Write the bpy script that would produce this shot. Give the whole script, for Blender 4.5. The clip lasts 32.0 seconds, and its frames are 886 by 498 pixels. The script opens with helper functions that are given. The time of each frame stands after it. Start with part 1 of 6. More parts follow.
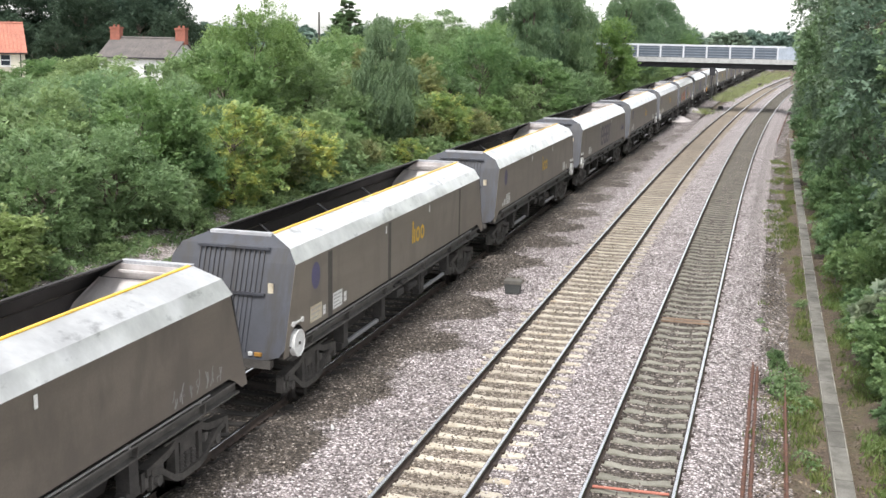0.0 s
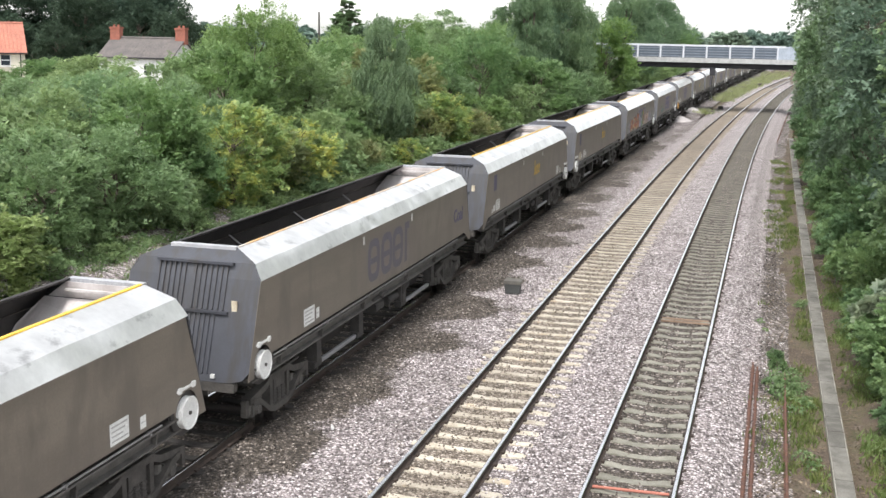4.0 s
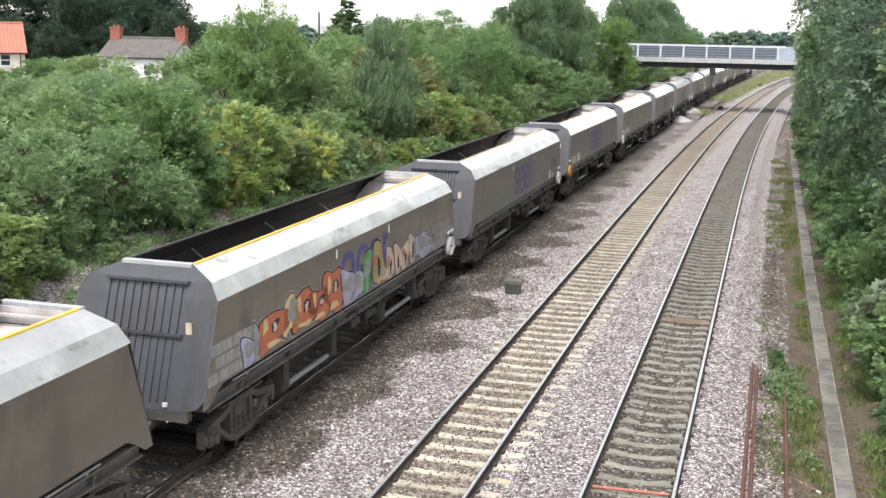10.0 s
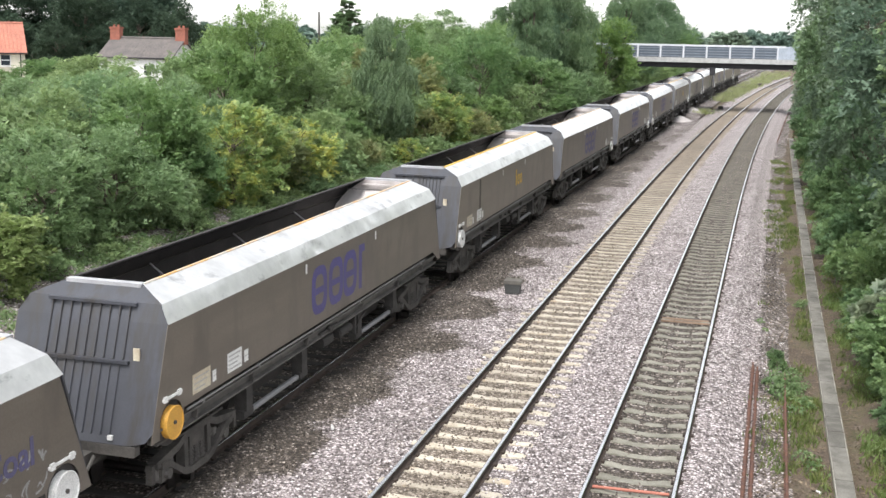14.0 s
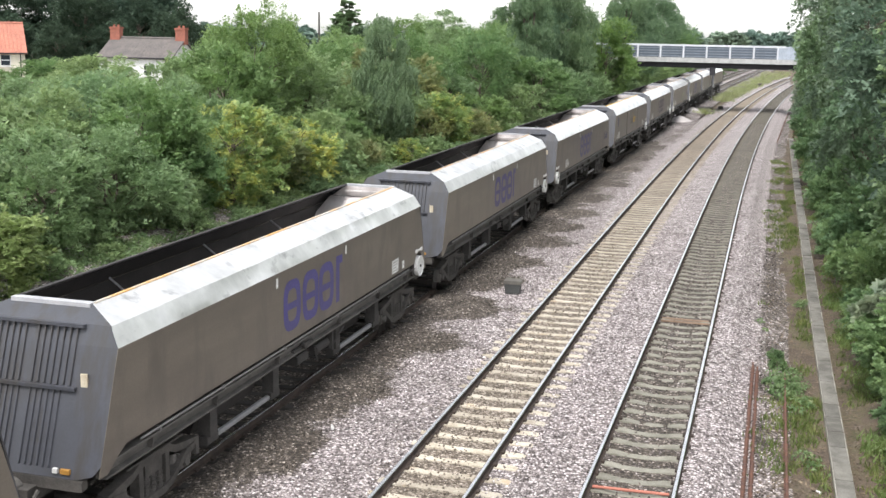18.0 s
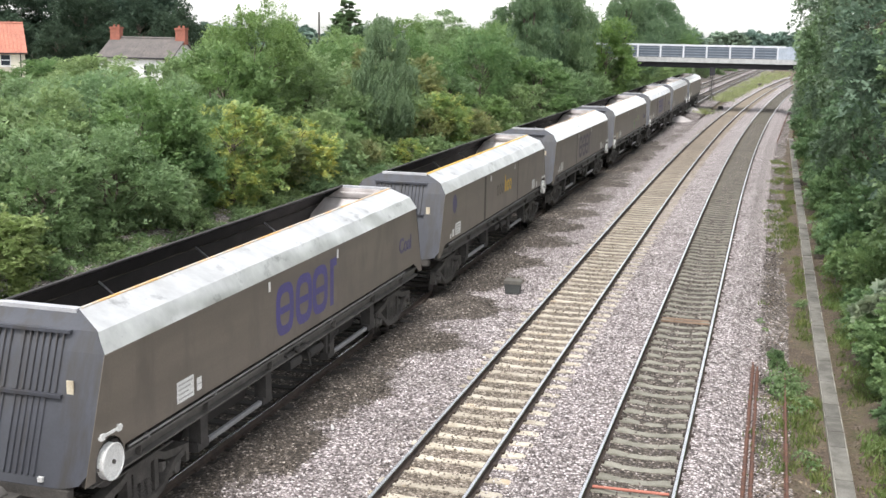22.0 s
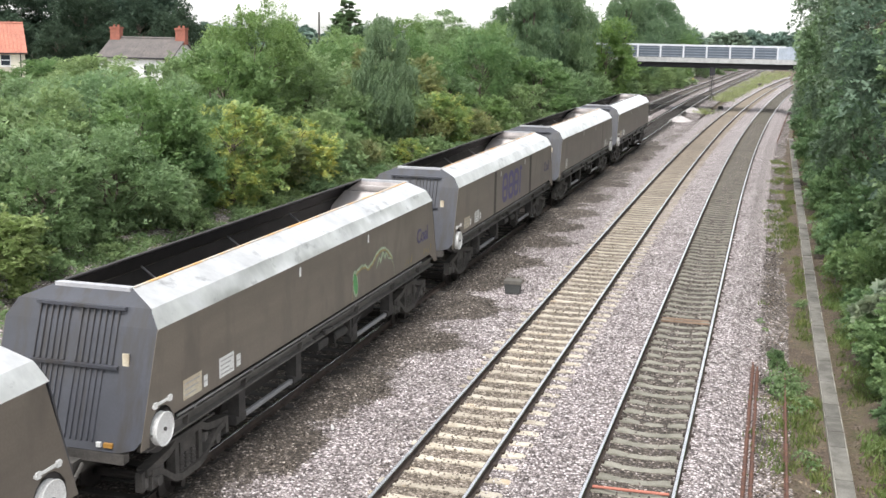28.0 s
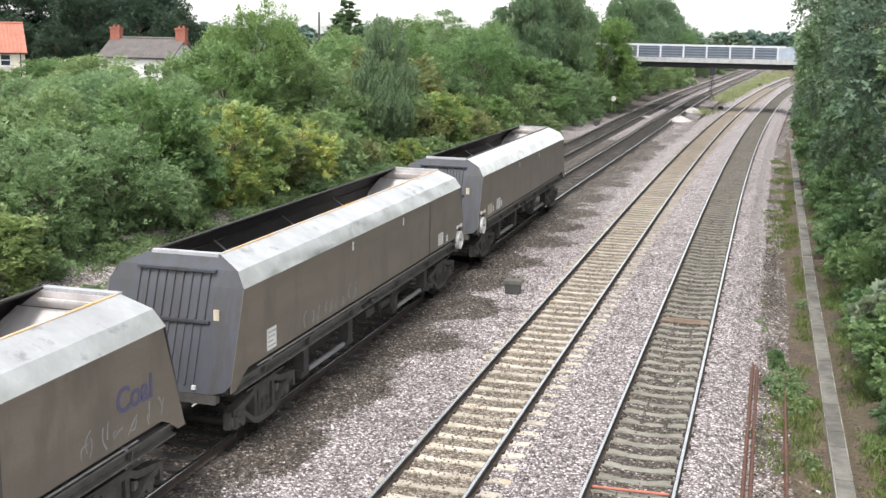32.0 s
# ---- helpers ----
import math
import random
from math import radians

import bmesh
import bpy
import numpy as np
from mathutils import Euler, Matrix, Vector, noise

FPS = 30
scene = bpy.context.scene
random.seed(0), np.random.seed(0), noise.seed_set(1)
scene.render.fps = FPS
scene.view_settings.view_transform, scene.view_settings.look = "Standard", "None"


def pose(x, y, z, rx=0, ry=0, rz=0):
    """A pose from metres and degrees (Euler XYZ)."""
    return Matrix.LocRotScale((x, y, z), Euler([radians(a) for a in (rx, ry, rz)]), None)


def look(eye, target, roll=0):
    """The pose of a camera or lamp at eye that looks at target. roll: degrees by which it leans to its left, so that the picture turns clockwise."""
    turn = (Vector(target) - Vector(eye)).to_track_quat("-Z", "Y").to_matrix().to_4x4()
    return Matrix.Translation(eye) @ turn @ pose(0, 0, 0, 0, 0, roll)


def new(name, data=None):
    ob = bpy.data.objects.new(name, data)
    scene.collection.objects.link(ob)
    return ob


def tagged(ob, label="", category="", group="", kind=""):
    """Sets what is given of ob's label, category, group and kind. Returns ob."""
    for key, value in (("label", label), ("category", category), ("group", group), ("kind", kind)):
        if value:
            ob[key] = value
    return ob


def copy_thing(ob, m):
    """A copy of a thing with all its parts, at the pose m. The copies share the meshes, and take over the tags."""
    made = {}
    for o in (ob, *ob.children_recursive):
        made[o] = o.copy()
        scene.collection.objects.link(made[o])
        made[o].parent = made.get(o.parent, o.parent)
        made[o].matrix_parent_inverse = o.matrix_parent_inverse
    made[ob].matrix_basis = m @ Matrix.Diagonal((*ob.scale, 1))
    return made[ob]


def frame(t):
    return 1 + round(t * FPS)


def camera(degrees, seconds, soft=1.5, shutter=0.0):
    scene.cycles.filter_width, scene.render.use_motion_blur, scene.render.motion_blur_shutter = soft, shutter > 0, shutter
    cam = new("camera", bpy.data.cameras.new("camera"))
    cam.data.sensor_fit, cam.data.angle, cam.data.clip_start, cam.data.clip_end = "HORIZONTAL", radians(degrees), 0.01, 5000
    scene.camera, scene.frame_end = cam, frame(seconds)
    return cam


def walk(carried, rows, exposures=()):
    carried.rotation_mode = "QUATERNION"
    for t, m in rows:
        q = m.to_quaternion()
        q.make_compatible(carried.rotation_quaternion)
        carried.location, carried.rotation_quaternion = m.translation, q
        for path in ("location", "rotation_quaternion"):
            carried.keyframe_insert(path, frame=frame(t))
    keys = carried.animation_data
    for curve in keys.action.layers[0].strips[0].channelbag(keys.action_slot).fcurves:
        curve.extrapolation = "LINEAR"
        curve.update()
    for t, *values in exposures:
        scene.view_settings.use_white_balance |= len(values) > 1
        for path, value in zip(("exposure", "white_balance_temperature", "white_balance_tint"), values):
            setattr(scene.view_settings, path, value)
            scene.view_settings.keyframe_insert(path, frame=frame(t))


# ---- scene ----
# ---------- camera: stands still on a road bridge over the line ----------
cam = camera(43.128, 32.0)
EYE = (0.0, 0.0, 7.64)
PITCH, YAW, LEAN = 0.190447, -0.280591, 0.018473
AIM = (math.sin(YAW) * math.cos(PITCH), math.cos(YAW) * math.cos(PITCH), -math.sin(PITCH))
STAND = look(EYE, (EYE[0] + AIM[0], EYE[1] + AIM[1], EYE[2] + AIM[2]), 0) @ pose(0, 0, 0, 0, 0, math.degrees(LEAN))
walk(cam, [(0.0, STAND), (32.0, STAND)], exposures=[(0.0, 1.22), (32.0, 1.22)])

# ---------- light: bright thin overcast, sun high behind the camera ----------
SUN_EL, SUN_AZ = radians(62), radians(184)      # azimuth clockwise from +Y
world = bpy.data.worlds.new("sky")
scene.world = world
world.use_nodes = True
wn, wl = world.node_tree.nodes, world.node_tree.links
sky = wn.new("ShaderNodeTexSky")
sky.sky_type = "NISHITA"
sky.sun_disc = False
sky.sun_elevation, sky.sun_rotation = SUN_EL, SUN_AZ
sky.air_density, sky.dust_density, sky.ozone_density = 1.0, 1.2, 1.0
hsv = wn.new("ShaderNodeHueSaturation")
hsv.inputs["Saturation"].default_value = 0.17
wl.new(sky.outputs[0], hsv.inputs["Color"])
wl.new(hsv.outputs[0], wn["Background"].inputs[0])
wn["Background"].inputs[1].default_value = 0.15
lamp = bpy.data.lights.new("sun", "SUN")
lamp.energy, lamp.angle, lamp.color = 1.7, radians(14), (1.0, 0.975, 0.955)
sun = new("sun", lamp)
sd = Vector((math.sin(SUN_AZ) * math.cos(SUN_EL), math.cos(SUN_AZ) * math.cos(SUN_EL), math.sin(SUN_EL)))
sun.matrix_world = look(sd * 60, (0, 0, 0))


# ---------- materials ----------
def nodes_of(name):
    m = bpy.data.materials.new(name)
    m.use_nodes = True
    return m, m.node_tree.nodes, m.node_tree.links, m.node_tree.nodes["Principled BSDF"]


def ramp(n, stops):
    r = n.new("ShaderNodeValToRGB")
    el = r.color_ramp.elements
    while len(el) < len(stops):
        el.new(0.5)
    for e, (pos, c) in zip(el, stops):
        e.position, e.color = pos, (*c, 1)
    return r


def mixc(n, l, fac, a, b, mode="MIX"):
    mx = n.new("ShaderNodeMix")
    mx.data_type, mx.blend_type = "RGBA", mode
    for sock, v in ((mx.inputs[0], fac), (mx.inputs[6], a), (mx.inputs[7], b)):
        if isinstance(v, bpy.types.NodeSocket):
            l.new(v, sock)
        else:
            sock.default_value = v if isinstance(v, float) else (*v, 1)
    return mx.outputs[2]


def noise_of(n, l, scale, detail=4.0, rough=0.6, vec=None, stretch=None):
    tc = n.new("ShaderNodeTexCoord")
    src = vec or tc.outputs["Object"]
    if stretch:
        mp = n.new("ShaderNodeMapping")
        mp.inputs["Scale"].default_value = stretch
        l.new(src, mp.inputs[0])
        src = mp.outputs[0]
    t = n.new("ShaderNodeTexNoise")
    t.inputs["Scale"].default_value, t.inputs["Detail"].default_value, t.inputs["Roughness"].default_value = scale, detail, rough
    l.new(src, t.inputs["Vector"])
    return t.outputs["Fac"]


def mat(name, c, c2=None, rough=0.8, metal=0.0, scale=3.0, fine=40.0, bump=0.15, depth=0.01, stretch=None, dirt=None, spread=0.16, grain=0.24, placed=False, vary=0.0, soiled=None):
    """A plain surface: two tones in large patches, fine grain, relief, and streaks of dirt where given."""
    m, n, l, b = nodes_of(name)
    c2 = c2 or tuple(v * 0.7 for v in c)
    where = n.new("ShaderNodeNewGeometry").outputs["Position"] if placed else None
    big = noise_of(n, l, scale, 5.0, 0.6, where, stretch)
    small = noise_of(n, l, fine, 3.0, 0.7, where)
    r = ramp(n, ((0.5 - spread, c2), (0.5 + spread, c)))
    l.new(big, r.inputs[0])
    g = ramp(n, ((0.3, (1 - grain * 1.1,) * 3), (0.75, (1 + grain * 0.85,) * 3)))
    l.new(small, g.inputs[0])
    col = mixc(n, l, 1.0, r.outputs[0], g.outputs[0], "MULTIPLY")
    if dirt:
        d = noise_of(n, l, 1.6, 6.0, 0.65, where, dirt[1])
        lo = dirt[2] if len(dirt) > 2 else 0.5
        dr = ramp(n, ((lo, (0, 0, 0)), (lo + 0.16, (1, 1, 1))))
        l.new(d, dr.inputs[0])
        col = mixc(n, l, dr.outputs[0], col, dirt[0])
    if soiled:
        # brake dust thickens along the line towards the far bridge
        sp = n.new("ShaderNodeSeparateXYZ")
        l.new(where, sp.inputs[0])
        mr = n.new("ShaderNodeMapRange")
        mr.inputs[1].default_value, mr.inputs[2].default_value, mr.inputs[4].default_value = 28.0, 75.0, soiled[1]
        l.new(sp.outputs["Y"], mr.inputs[0])
        col = mixc(n, l, mr.outputs[0], col, soiled[0])
    if vary:
        # from piece to piece
        vr = ramp(n, ((0.0, (1 - vary,) * 3), (1.0, (1 + vary, 1 + vary, 1 + 0.9 * vary))))
        l.new(n.new("ShaderNodeObjectInfo").outputs["Random"], vr.inputs[0])
        col = mixc(n, l, 1.0, col, vr.outputs[0], "MULTIPLY")
    l.new(col, b.inputs["Base Color"])
    b.inputs["Roughness"].default_value, b.inputs["Metallic"].default_value = rough, metal
    if bump:
        bp = n.new("ShaderNodeBump")
        bp.inputs["Strength"].default_value, bp.inputs["Distance"].default_value = bump, depth
        l.new(small, bp.inputs["Height"])
        l.new(bp.outputs[0], b.inputs["Normal"])
    return m


def leaf_mat(name, stops, trans=0.45, turned=None, gloss=0.5):
    m, n, l, b = nodes_of(name)
    geo, obi = n.new("ShaderNodeNewGeometry"), n.new("ShaderNodeObjectInfo")
    r = ramp(n, stops)
    # sprays differ from one another more than the leaves on one spray do
    spray = n.new("ShaderNodeMapRange")
    spray.inputs[1].default_value, spray.inputs[2].default_value = 0.30, 0.70
    l.new(noise_of(n, l, 2.6, 2.0, 0.5), spray.inputs[0])
    tone = n.new("ShaderNodeMix")
    tone.inputs[0].default_value = 0.38
    l.new(spray.outputs[0], tone.inputs[2])
    l.new(geo.outputs["Random Per Island"], tone.inputs[3])
    l.new(tone.outputs[0], r.inputs[0])
    col = r.outputs[0]
    if turned:
        # shoots whose leaves have turned
        tn = ramp(n, ((0.47, (0, 0, 0)), (0.60, (0.85, 0.85, 0.85))))
        l.new(noise_of(n, l, 0.9, 4.0, 0.6), tn.inputs[0])
        col = mixc(n, l, tn.outputs[0], col, turned)
    patch = noise_of(n, l, 0.55, 3.0, 0.6)
    pr = ramp(n, ((0.3, (0.90, 0.91, 0.98)), (0.7, (1.26, 1.23, 1.22))))
    l.new(patch, pr.inputs[0])
    col = mixc(n, l, 1.0, col, pr.outputs[0], "MULTIPLY")
    tr = ramp(n, ((0.0, (0.86, 0.92, 0.95)), (1.0, (1.12, 1.06, 0.95))))
    l.new(obi.outputs["Random"], tr.inputs[0])
    col = mixc(n, l, 1.0, col, tr.outputs[0], "MULTIPLY")
    l.new(col, b.inputs["Base Color"])
    b.inputs["Roughness"].default_value, b.inputs["Specular IOR Level"].default_value = 0.5, gloss
    t = n.new("ShaderNodeBsdfTranslucent")
    l.new(col, t.inputs[0])
    mx = n.new("ShaderNodeMixShader")
    mx.inputs[0].default_value = trans
    l.new(b.outputs[0], mx.inputs[1])
    l.new(t.outputs[0], mx.inputs[2])
    l.new(mx.outputs[0], n["Material Output"].inputs[0])
    return m


def ballast_mat():
    """Crushed stone: every stone its own tone; clean pinkish stone, tan sleeper bays and coal-blackened stone by the bed's own stain values."""
    m, n, l, b = nodes_of("ballast_stone")
    tc = n.new("ShaderNodeTexCoord")
    v = n.new("ShaderNodeTexVoronoi")
    v.inputs["Scale"].default_value = 20.0
    l.new(tc.outputs["Object"], v.inputs["Vector"])
    sep = n.new("ShaderNodeSeparateColor")
    l.new(v.outputs["Color"], sep.inputs[0])
    clean = ramp(n, ((0.0, (0.105, 0.090, 0.090)), (0.3, (0.27, 0.24, 0.244)), (0.7, (0.545, 0.495, 0.50)), (1.0, (1.0, 0.95, 0.96))))
    black = ramp(n, ((0.0, (0.042, 0.035, 0.029)), (0.6, (0.120, 0.102, 0.084)), (0.88, (0.215, 0.186, 0.158)), (1.0, (0.55, 0.49, 0.44))))
    tan = ramp(n, ((0.0, (0.15, 0.125, 0.10)), (0.5, (0.29, 0.248, 0.20)), (1.0, (0.55, 0.49, 0.42))))
    for r in (clean, black, tan):
        l.new(sep.outputs[0], r.inputs[0])
    a1, a2 = n.new("ShaderNodeAttribute"), n.new("ShaderNodeAttribute")
    a1.attribute_name, a2.attribute_name = "coal", "tan"
    ns = noise_of(n, l, 2.2, 5.0, 0.7)

    def edge(att):
        ad = n.new("ShaderNodeMath")
        ad.operation = "ADD"
        l.new(att.outputs["Fac"], ad.inputs[0])
        l.new(ns, ad.inputs[1])
        cell = n.new("ShaderNodeMath")
        cell.operation = "MULTIPLY_ADD"
        cell.inputs[1].default_value = 0.55
        l.new(sep.outputs[1], cell.inputs[0])
        l.new(ad.outputs[0], cell.inputs[2])
        ad = cell
        mp = n.new("ShaderNodeMapRange")
        mp.inputs[1].default_value, mp.inputs[2].default_value = 1.05, 1.5
        l.new(ad.outputs[0], mp.inputs[0])
        return mp.outputs[0]
    col = mixc(n, l, edge(a2), clean.outputs[0], tan.outputs[0])
    col = mixc(n, l, edge(a1), col, black.outputs[0])
    big = noise_of(n, l, 0.7, 4.0, 0.6)
    br = ramp(n, ((0.3, (0.8, 0.79, 0.77)), (0.7, (1.12, 1.1, 1.1))))
    l.new(big, br.inputs[0])
    col = mixc(n, l, 1.0, col, br.outputs[0], "MULTIPLY")
    # shade between the stones, multiplied into their colour towards each cell's edge
    gap_shade = ramp(n, ((0.28, (1.0, 1.0, 1.0)), (0.62, (0.45, 0.43, 0.41))))
    l.new(v.outputs["Distance"], gap_shade.inputs[0])
    col = mixc(n, l, 1.0, col, gap_shade.outputs[0], "MULTIPLY")
    l.new(col, b.inputs["Base Color"])
    b.inputs["Roughness"].default_value = 0.92
    bp = n.new("ShaderNodeBump")
    bp.invert = True
    bp.inputs["Strength"].default_value, bp.inputs["Distance"].default_value = 1.0, 0.04
    l.new(v.outputs["Distance"], bp.inputs["Height"])
    l.new(bp.outputs[0], b.inputs["Normal"])
    return m


def ground_mat():
    m, n, l, b = nodes_of("verge_earth")
    r = ramp(n, ((0.30, (0.055, 0.043, 0.033)), (0.50, (0.115, 0.09, 0.068)), (0.60, (0.10, 0.088, 0.052)), (0.74, (0.068, 0.085, 0.036))))
    l.new(noise_of(n, l, 0.9, 7.0, 0.7), r.inputs[0])
    g = ramp(n, ((0.32, (0.4, 0.4, 0.4)), (0.68, (1.6, 1.52, 1.42))))
    l.new(noise_of(n, l, 16.0, 6.0, 0.85), g.inputs[0])
    l.new(mixc(n, l, 1.0, r.outputs[0], g.outputs[0], "MULTIPLY"), b.inputs["Base Color"])
    b.inputs["Roughness"].default_value = 0.95
    bp = n.new("ShaderNodeBump")
    bp.inputs["Strength"].default_value, bp.inputs["Distance"].default_value = 0.8, 0.05
    l.new(noise_of(n, l, 22.0, 4.0, 0.7), bp.inputs["Height"])
    l.new(bp.outputs[0], b.inputs["Normal"])
    return m


BALLAST = ballast_mat()
FRESH = mat("fresh_pale_stone", (0.56, 0.52, 0.50), (0.38, 0.35, 0.34), 0.95, 0.0, 2.0, 18.0, 0.8, 0.05, grain=0.4)
EARTH = ground_mat()
STEEL_TOP = mat("polished_rail_head", (0.80, 0.80, 0.80), (0.66, 0.66, 0.66), 0.24, 1.0, 2.0, 60.0, 0.05)
RAIL_RUST = mat("rail_side_rust", (0.068, 0.048, 0.037), (0.036, 0.028, 0.024), 0.9, 0.0, 4.0, 50.0, 0.3)
OLD_RUST = mat("old_rail_rust", (0.150, 0.066, 0.042), (0.075, 0.042, 0.032), 0.9, 0.0, 5.0, 60.0, 0.4)
SLEEPER_TAN = mat("tan_concrete", (0.56, 0.51, 0.425), (0.36, 0.315, 0.245), 0.9, 0.0, 3.0, 50.0, 0.4, dirt=((0.42, 0.29, 0.16), (1, 1, 1), 0.60), placed=True, vary=0.14, soiled=((0.18, 0.145, 0.11), 0.75))
SLEEPER_GREY = mat("grey_concrete", (0.275, 0.265, 0.220), (0.175, 0.168, 0.135), 0.9, 0.0, 3.0, 50.0, 0.4, placed=True, vary=0.12, soiled=((0.10, 0.087, 0.070), 0.7))
# coal dust, plus the shade under the wagons worked into the colour
SLEEPER_DARK = mat("coal_dusted_concrete", (0.055, 0.05, 0.045), (0.035, 0.031, 0.028), 0.95, 0.0, 3.0, 50.0, 0.4, placed=True)
CONCRETE = mat("trough_concrete", (0.3478, 0.3312, 0.2898), (0.2236, 0.207, 0.1739), 0.9, 0.0, 2.0, 45.0, 0.35)
LID = mat("trough_lid_concrete", (0.205, 0.195, 0.172), (0.110, 0.103, 0.088), 0.9, 0.0, 1.6, 45.0, 0.35, spread=0.12, placed=True, vary=0.12)
ORANGE = mat("orange_plastic", (0.46, 0.17, 0.12), (0.36, 0.13, 0.09), 0.7)
SIDE = mat("brown_grey_paint", (0.162, 0.140, 0.114), (0.124, 0.107, 0.087), 0.33, 0.0, 0.6, 26.0, 0.02, 0.003, (1, 0.32, 2.2), ((0.108, 0.094, 0.078), (1, 0.7, 0.3), 0.47), spread=0.12, grain=0.11, vary=0.13)
BAND = mat("dark_rubbed_paint", (0.085, 0.078, 0.070), None, 0.6, 0.0, 1.5, 30.0, 0.05, 0.004)
ENDGREY = mat("blue_grey_paint", (0.060, 0.063, 0.075), (0.045, 0.047, 0.055), 0.5, 0.0, 1.0, 30.0, 0.03, 0.004, None, ((0.046, 0.043, 0.042), (2.2, 1, 0.35), 0.48), grain=0.08)
SILVER = mat("bare_aluminium_sheet", (0.84, 0.835, 0.82), (0.63, 0.625, 0.615), 0.33, 0.82, 0.8, 5.0, 0.05, 0.03, (1, 1.4, 1), ((0.30, 0.295, 0.29), (1, 0.9, 1.6), 0.58), grain=0.06, vary=0.12)
CAPBAR = mat("worn_top_bar", (0.55, 0.55, 0.56), (0.4, 0.4, 0.42), 0.45, 0.3)
# coal-black hopper steel; also darkens the recesses of the wagon as shade
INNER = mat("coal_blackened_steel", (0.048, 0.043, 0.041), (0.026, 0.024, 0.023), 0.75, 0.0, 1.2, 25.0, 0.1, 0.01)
SLOPE = mat("scoured_steel_plate", (0.688, 0.645, 0.6278), (0.473, 0.43, 0.4128), 0.5, 0.2, 1.5, 30.0, 0.05, 0.004, (2, 0.6, 1), grain=0.07)
FRAME = mat("grimy_underframe", (0.088, 0.080, 0.072), (0.038, 0.035, 0.032), 0.75, 0.0, 2.5, 40.0, 0.2)
# underframe colour again, darkened for the shade below the floor
GEAR = mat("oily_dark_gear", (0.058, 0.053, 0.049), (0.028, 0.026, 0.025), 0.75, 0.0, 2.5, 40.0, 0.2)
LEDGE = mat("dusty_grey_sill", (0.118, 0.110, 0.101), (0.060, 0.056, 0.052), 0.60, 0.0, 2.5, 40.0, 0.15)
LOWBAR = mat("worn_bright_bar", (0.32, 0.32, 0.33), (0.2, 0.2, 0.2), 0.5, 0.2)
PIPE = mat("worn_pipe_paint", (0.30, 0.295, 0.285), (0.20, 0.195, 0.19), 0.5, 0.2)
WHEELMAT = mat("wheel_steel", (0.07, 0.06, 0.055), None, 0.7, 0.2)
YELLOW = mat("yellow_paint", (0.80, 0.50, 0.04), (0.68, 0.42, 0.05), 0.5, 0.0, 2.0, 30.0, 0.0)
WORN = mat("worn_orange_edge", (0.62, 0.36, 0.12), (0.50, 0.46, 0.40), 0.5, 0.0, 1.6, 30.0, 0.05, spread=0.08)
WHEEL_YELLOW = mat("dull_yellow_paint", (0.68, 0.37, 0.06), (0.56, 0.30, 0.06), 0.55)
AMBER = mat("dusty_amber", (0.42, 0.22, 0.05), None, 0.5)
BLUE = mat("blue_paint", (0.068, 0.062, 0.235), (0.060, 0.055, 0.185), 0.40, 0.0, 2.0, 30.0, 0.0)
SPOTBLUE = mat("dull_blue_paint", (0.095, 0.09, 0.19), (0.09, 0.085, 0.15), 0.5, 0.0, 2.0, 30.0, 0.0)
FADEBLUE = mat("faded_blue_paint", (0.128, 0.116, 0.155), (0.115, 0.104, 0.128), 0.55, 0.0, 2.0, 30.0, 0.0)
GHOST = mat("ghost_grey_paint", (0.142, 0.128, 0.110), None, 0.5, 0.0, 2.0, 30.0, 0.0)
WHITE = mat("white_paint", (0.78, 0.78, 0.76), (0.62, 0.62, 0.60), 0.5, 0.0, 4.0, 50.0, 0.0)
CREAM = mat("cream_panel", (0.60, 0.55, 0.42), (0.44, 0.36, 0.26), 0.5, 0.0, 4.0, 50.0, 0.0)
PRINT = mat("grey_print", (0.46, 0.46, 0.44), None, 0.6, bump=0.0)
PALEGRAF = mat("pale_spray_paint", (0.33, 0.33, 0.32), (0.22, 0.22, 0.21), 0.6, 0.0, 3.0, 30.0, 0.0)
TEAL = mat("teal_spray_paint", (0.10, 0.33, 0.34), None, 0.6, bump=0.0)
REDG = mat("orange_red_spray_paint", (0.50, 0.14, 0.065), (0.38, 0.13, 0.08), 0.55, bump=0.0)
LILAC = mat("lilac_spray_paint", (0.42, 0.40, 0.52), None, 0.55, bump=0.0)
GREENG = mat("green_spray_paint", (0.12, 0.36, 0.13), None, 0.55, bump=0.0)
PALEGREEN = mat("pale_green_spray_paint", (0.42, 0.52, 0.36), None, 0.55, bump=0.0)
TANG = mat("tan_spray_paint", (0.375, 0.3, 0.135), None, 0.55, bump=0.0)
PINKG = mat("pink_cream_spray_paint", (0.62, 0.47, 0.40), None, 0.55, bump=0.0)
CREAMG = mat("cream_yellow_spray_paint", (0.62, 0.48, 0.24), (0.56, 0.38, 0.20), 0.55, bump=0.0)
BLACKG = mat("black_spray_paint", (0.02, 0.02, 0.025), None, 0.55, bump=0.0)
BRIDGE_WHITE = mat("pale_bridge_paint", (0.66, 0.69, 0.72), (0.55, 0.57, 0.60), 0.6)
BRIDGE_PANEL = mat("grey_blue_panel", (0.13, 0.155, 0.19), (0.10, 0.12, 0.15), 0.6)
BRIDGE_BEAM = mat("weathered_beam", (0.50, 0.50, 0.49), (0.36, 0.36, 0.35), 0.85)
GIRDER = mat("dark_girder", (0.035, 0.035, 0.04), None, 0.8)
RENDERW = mat("cream_render", (0.74, 0.70, 0.58), (0.66, 0.62, 0.50), 0.9)
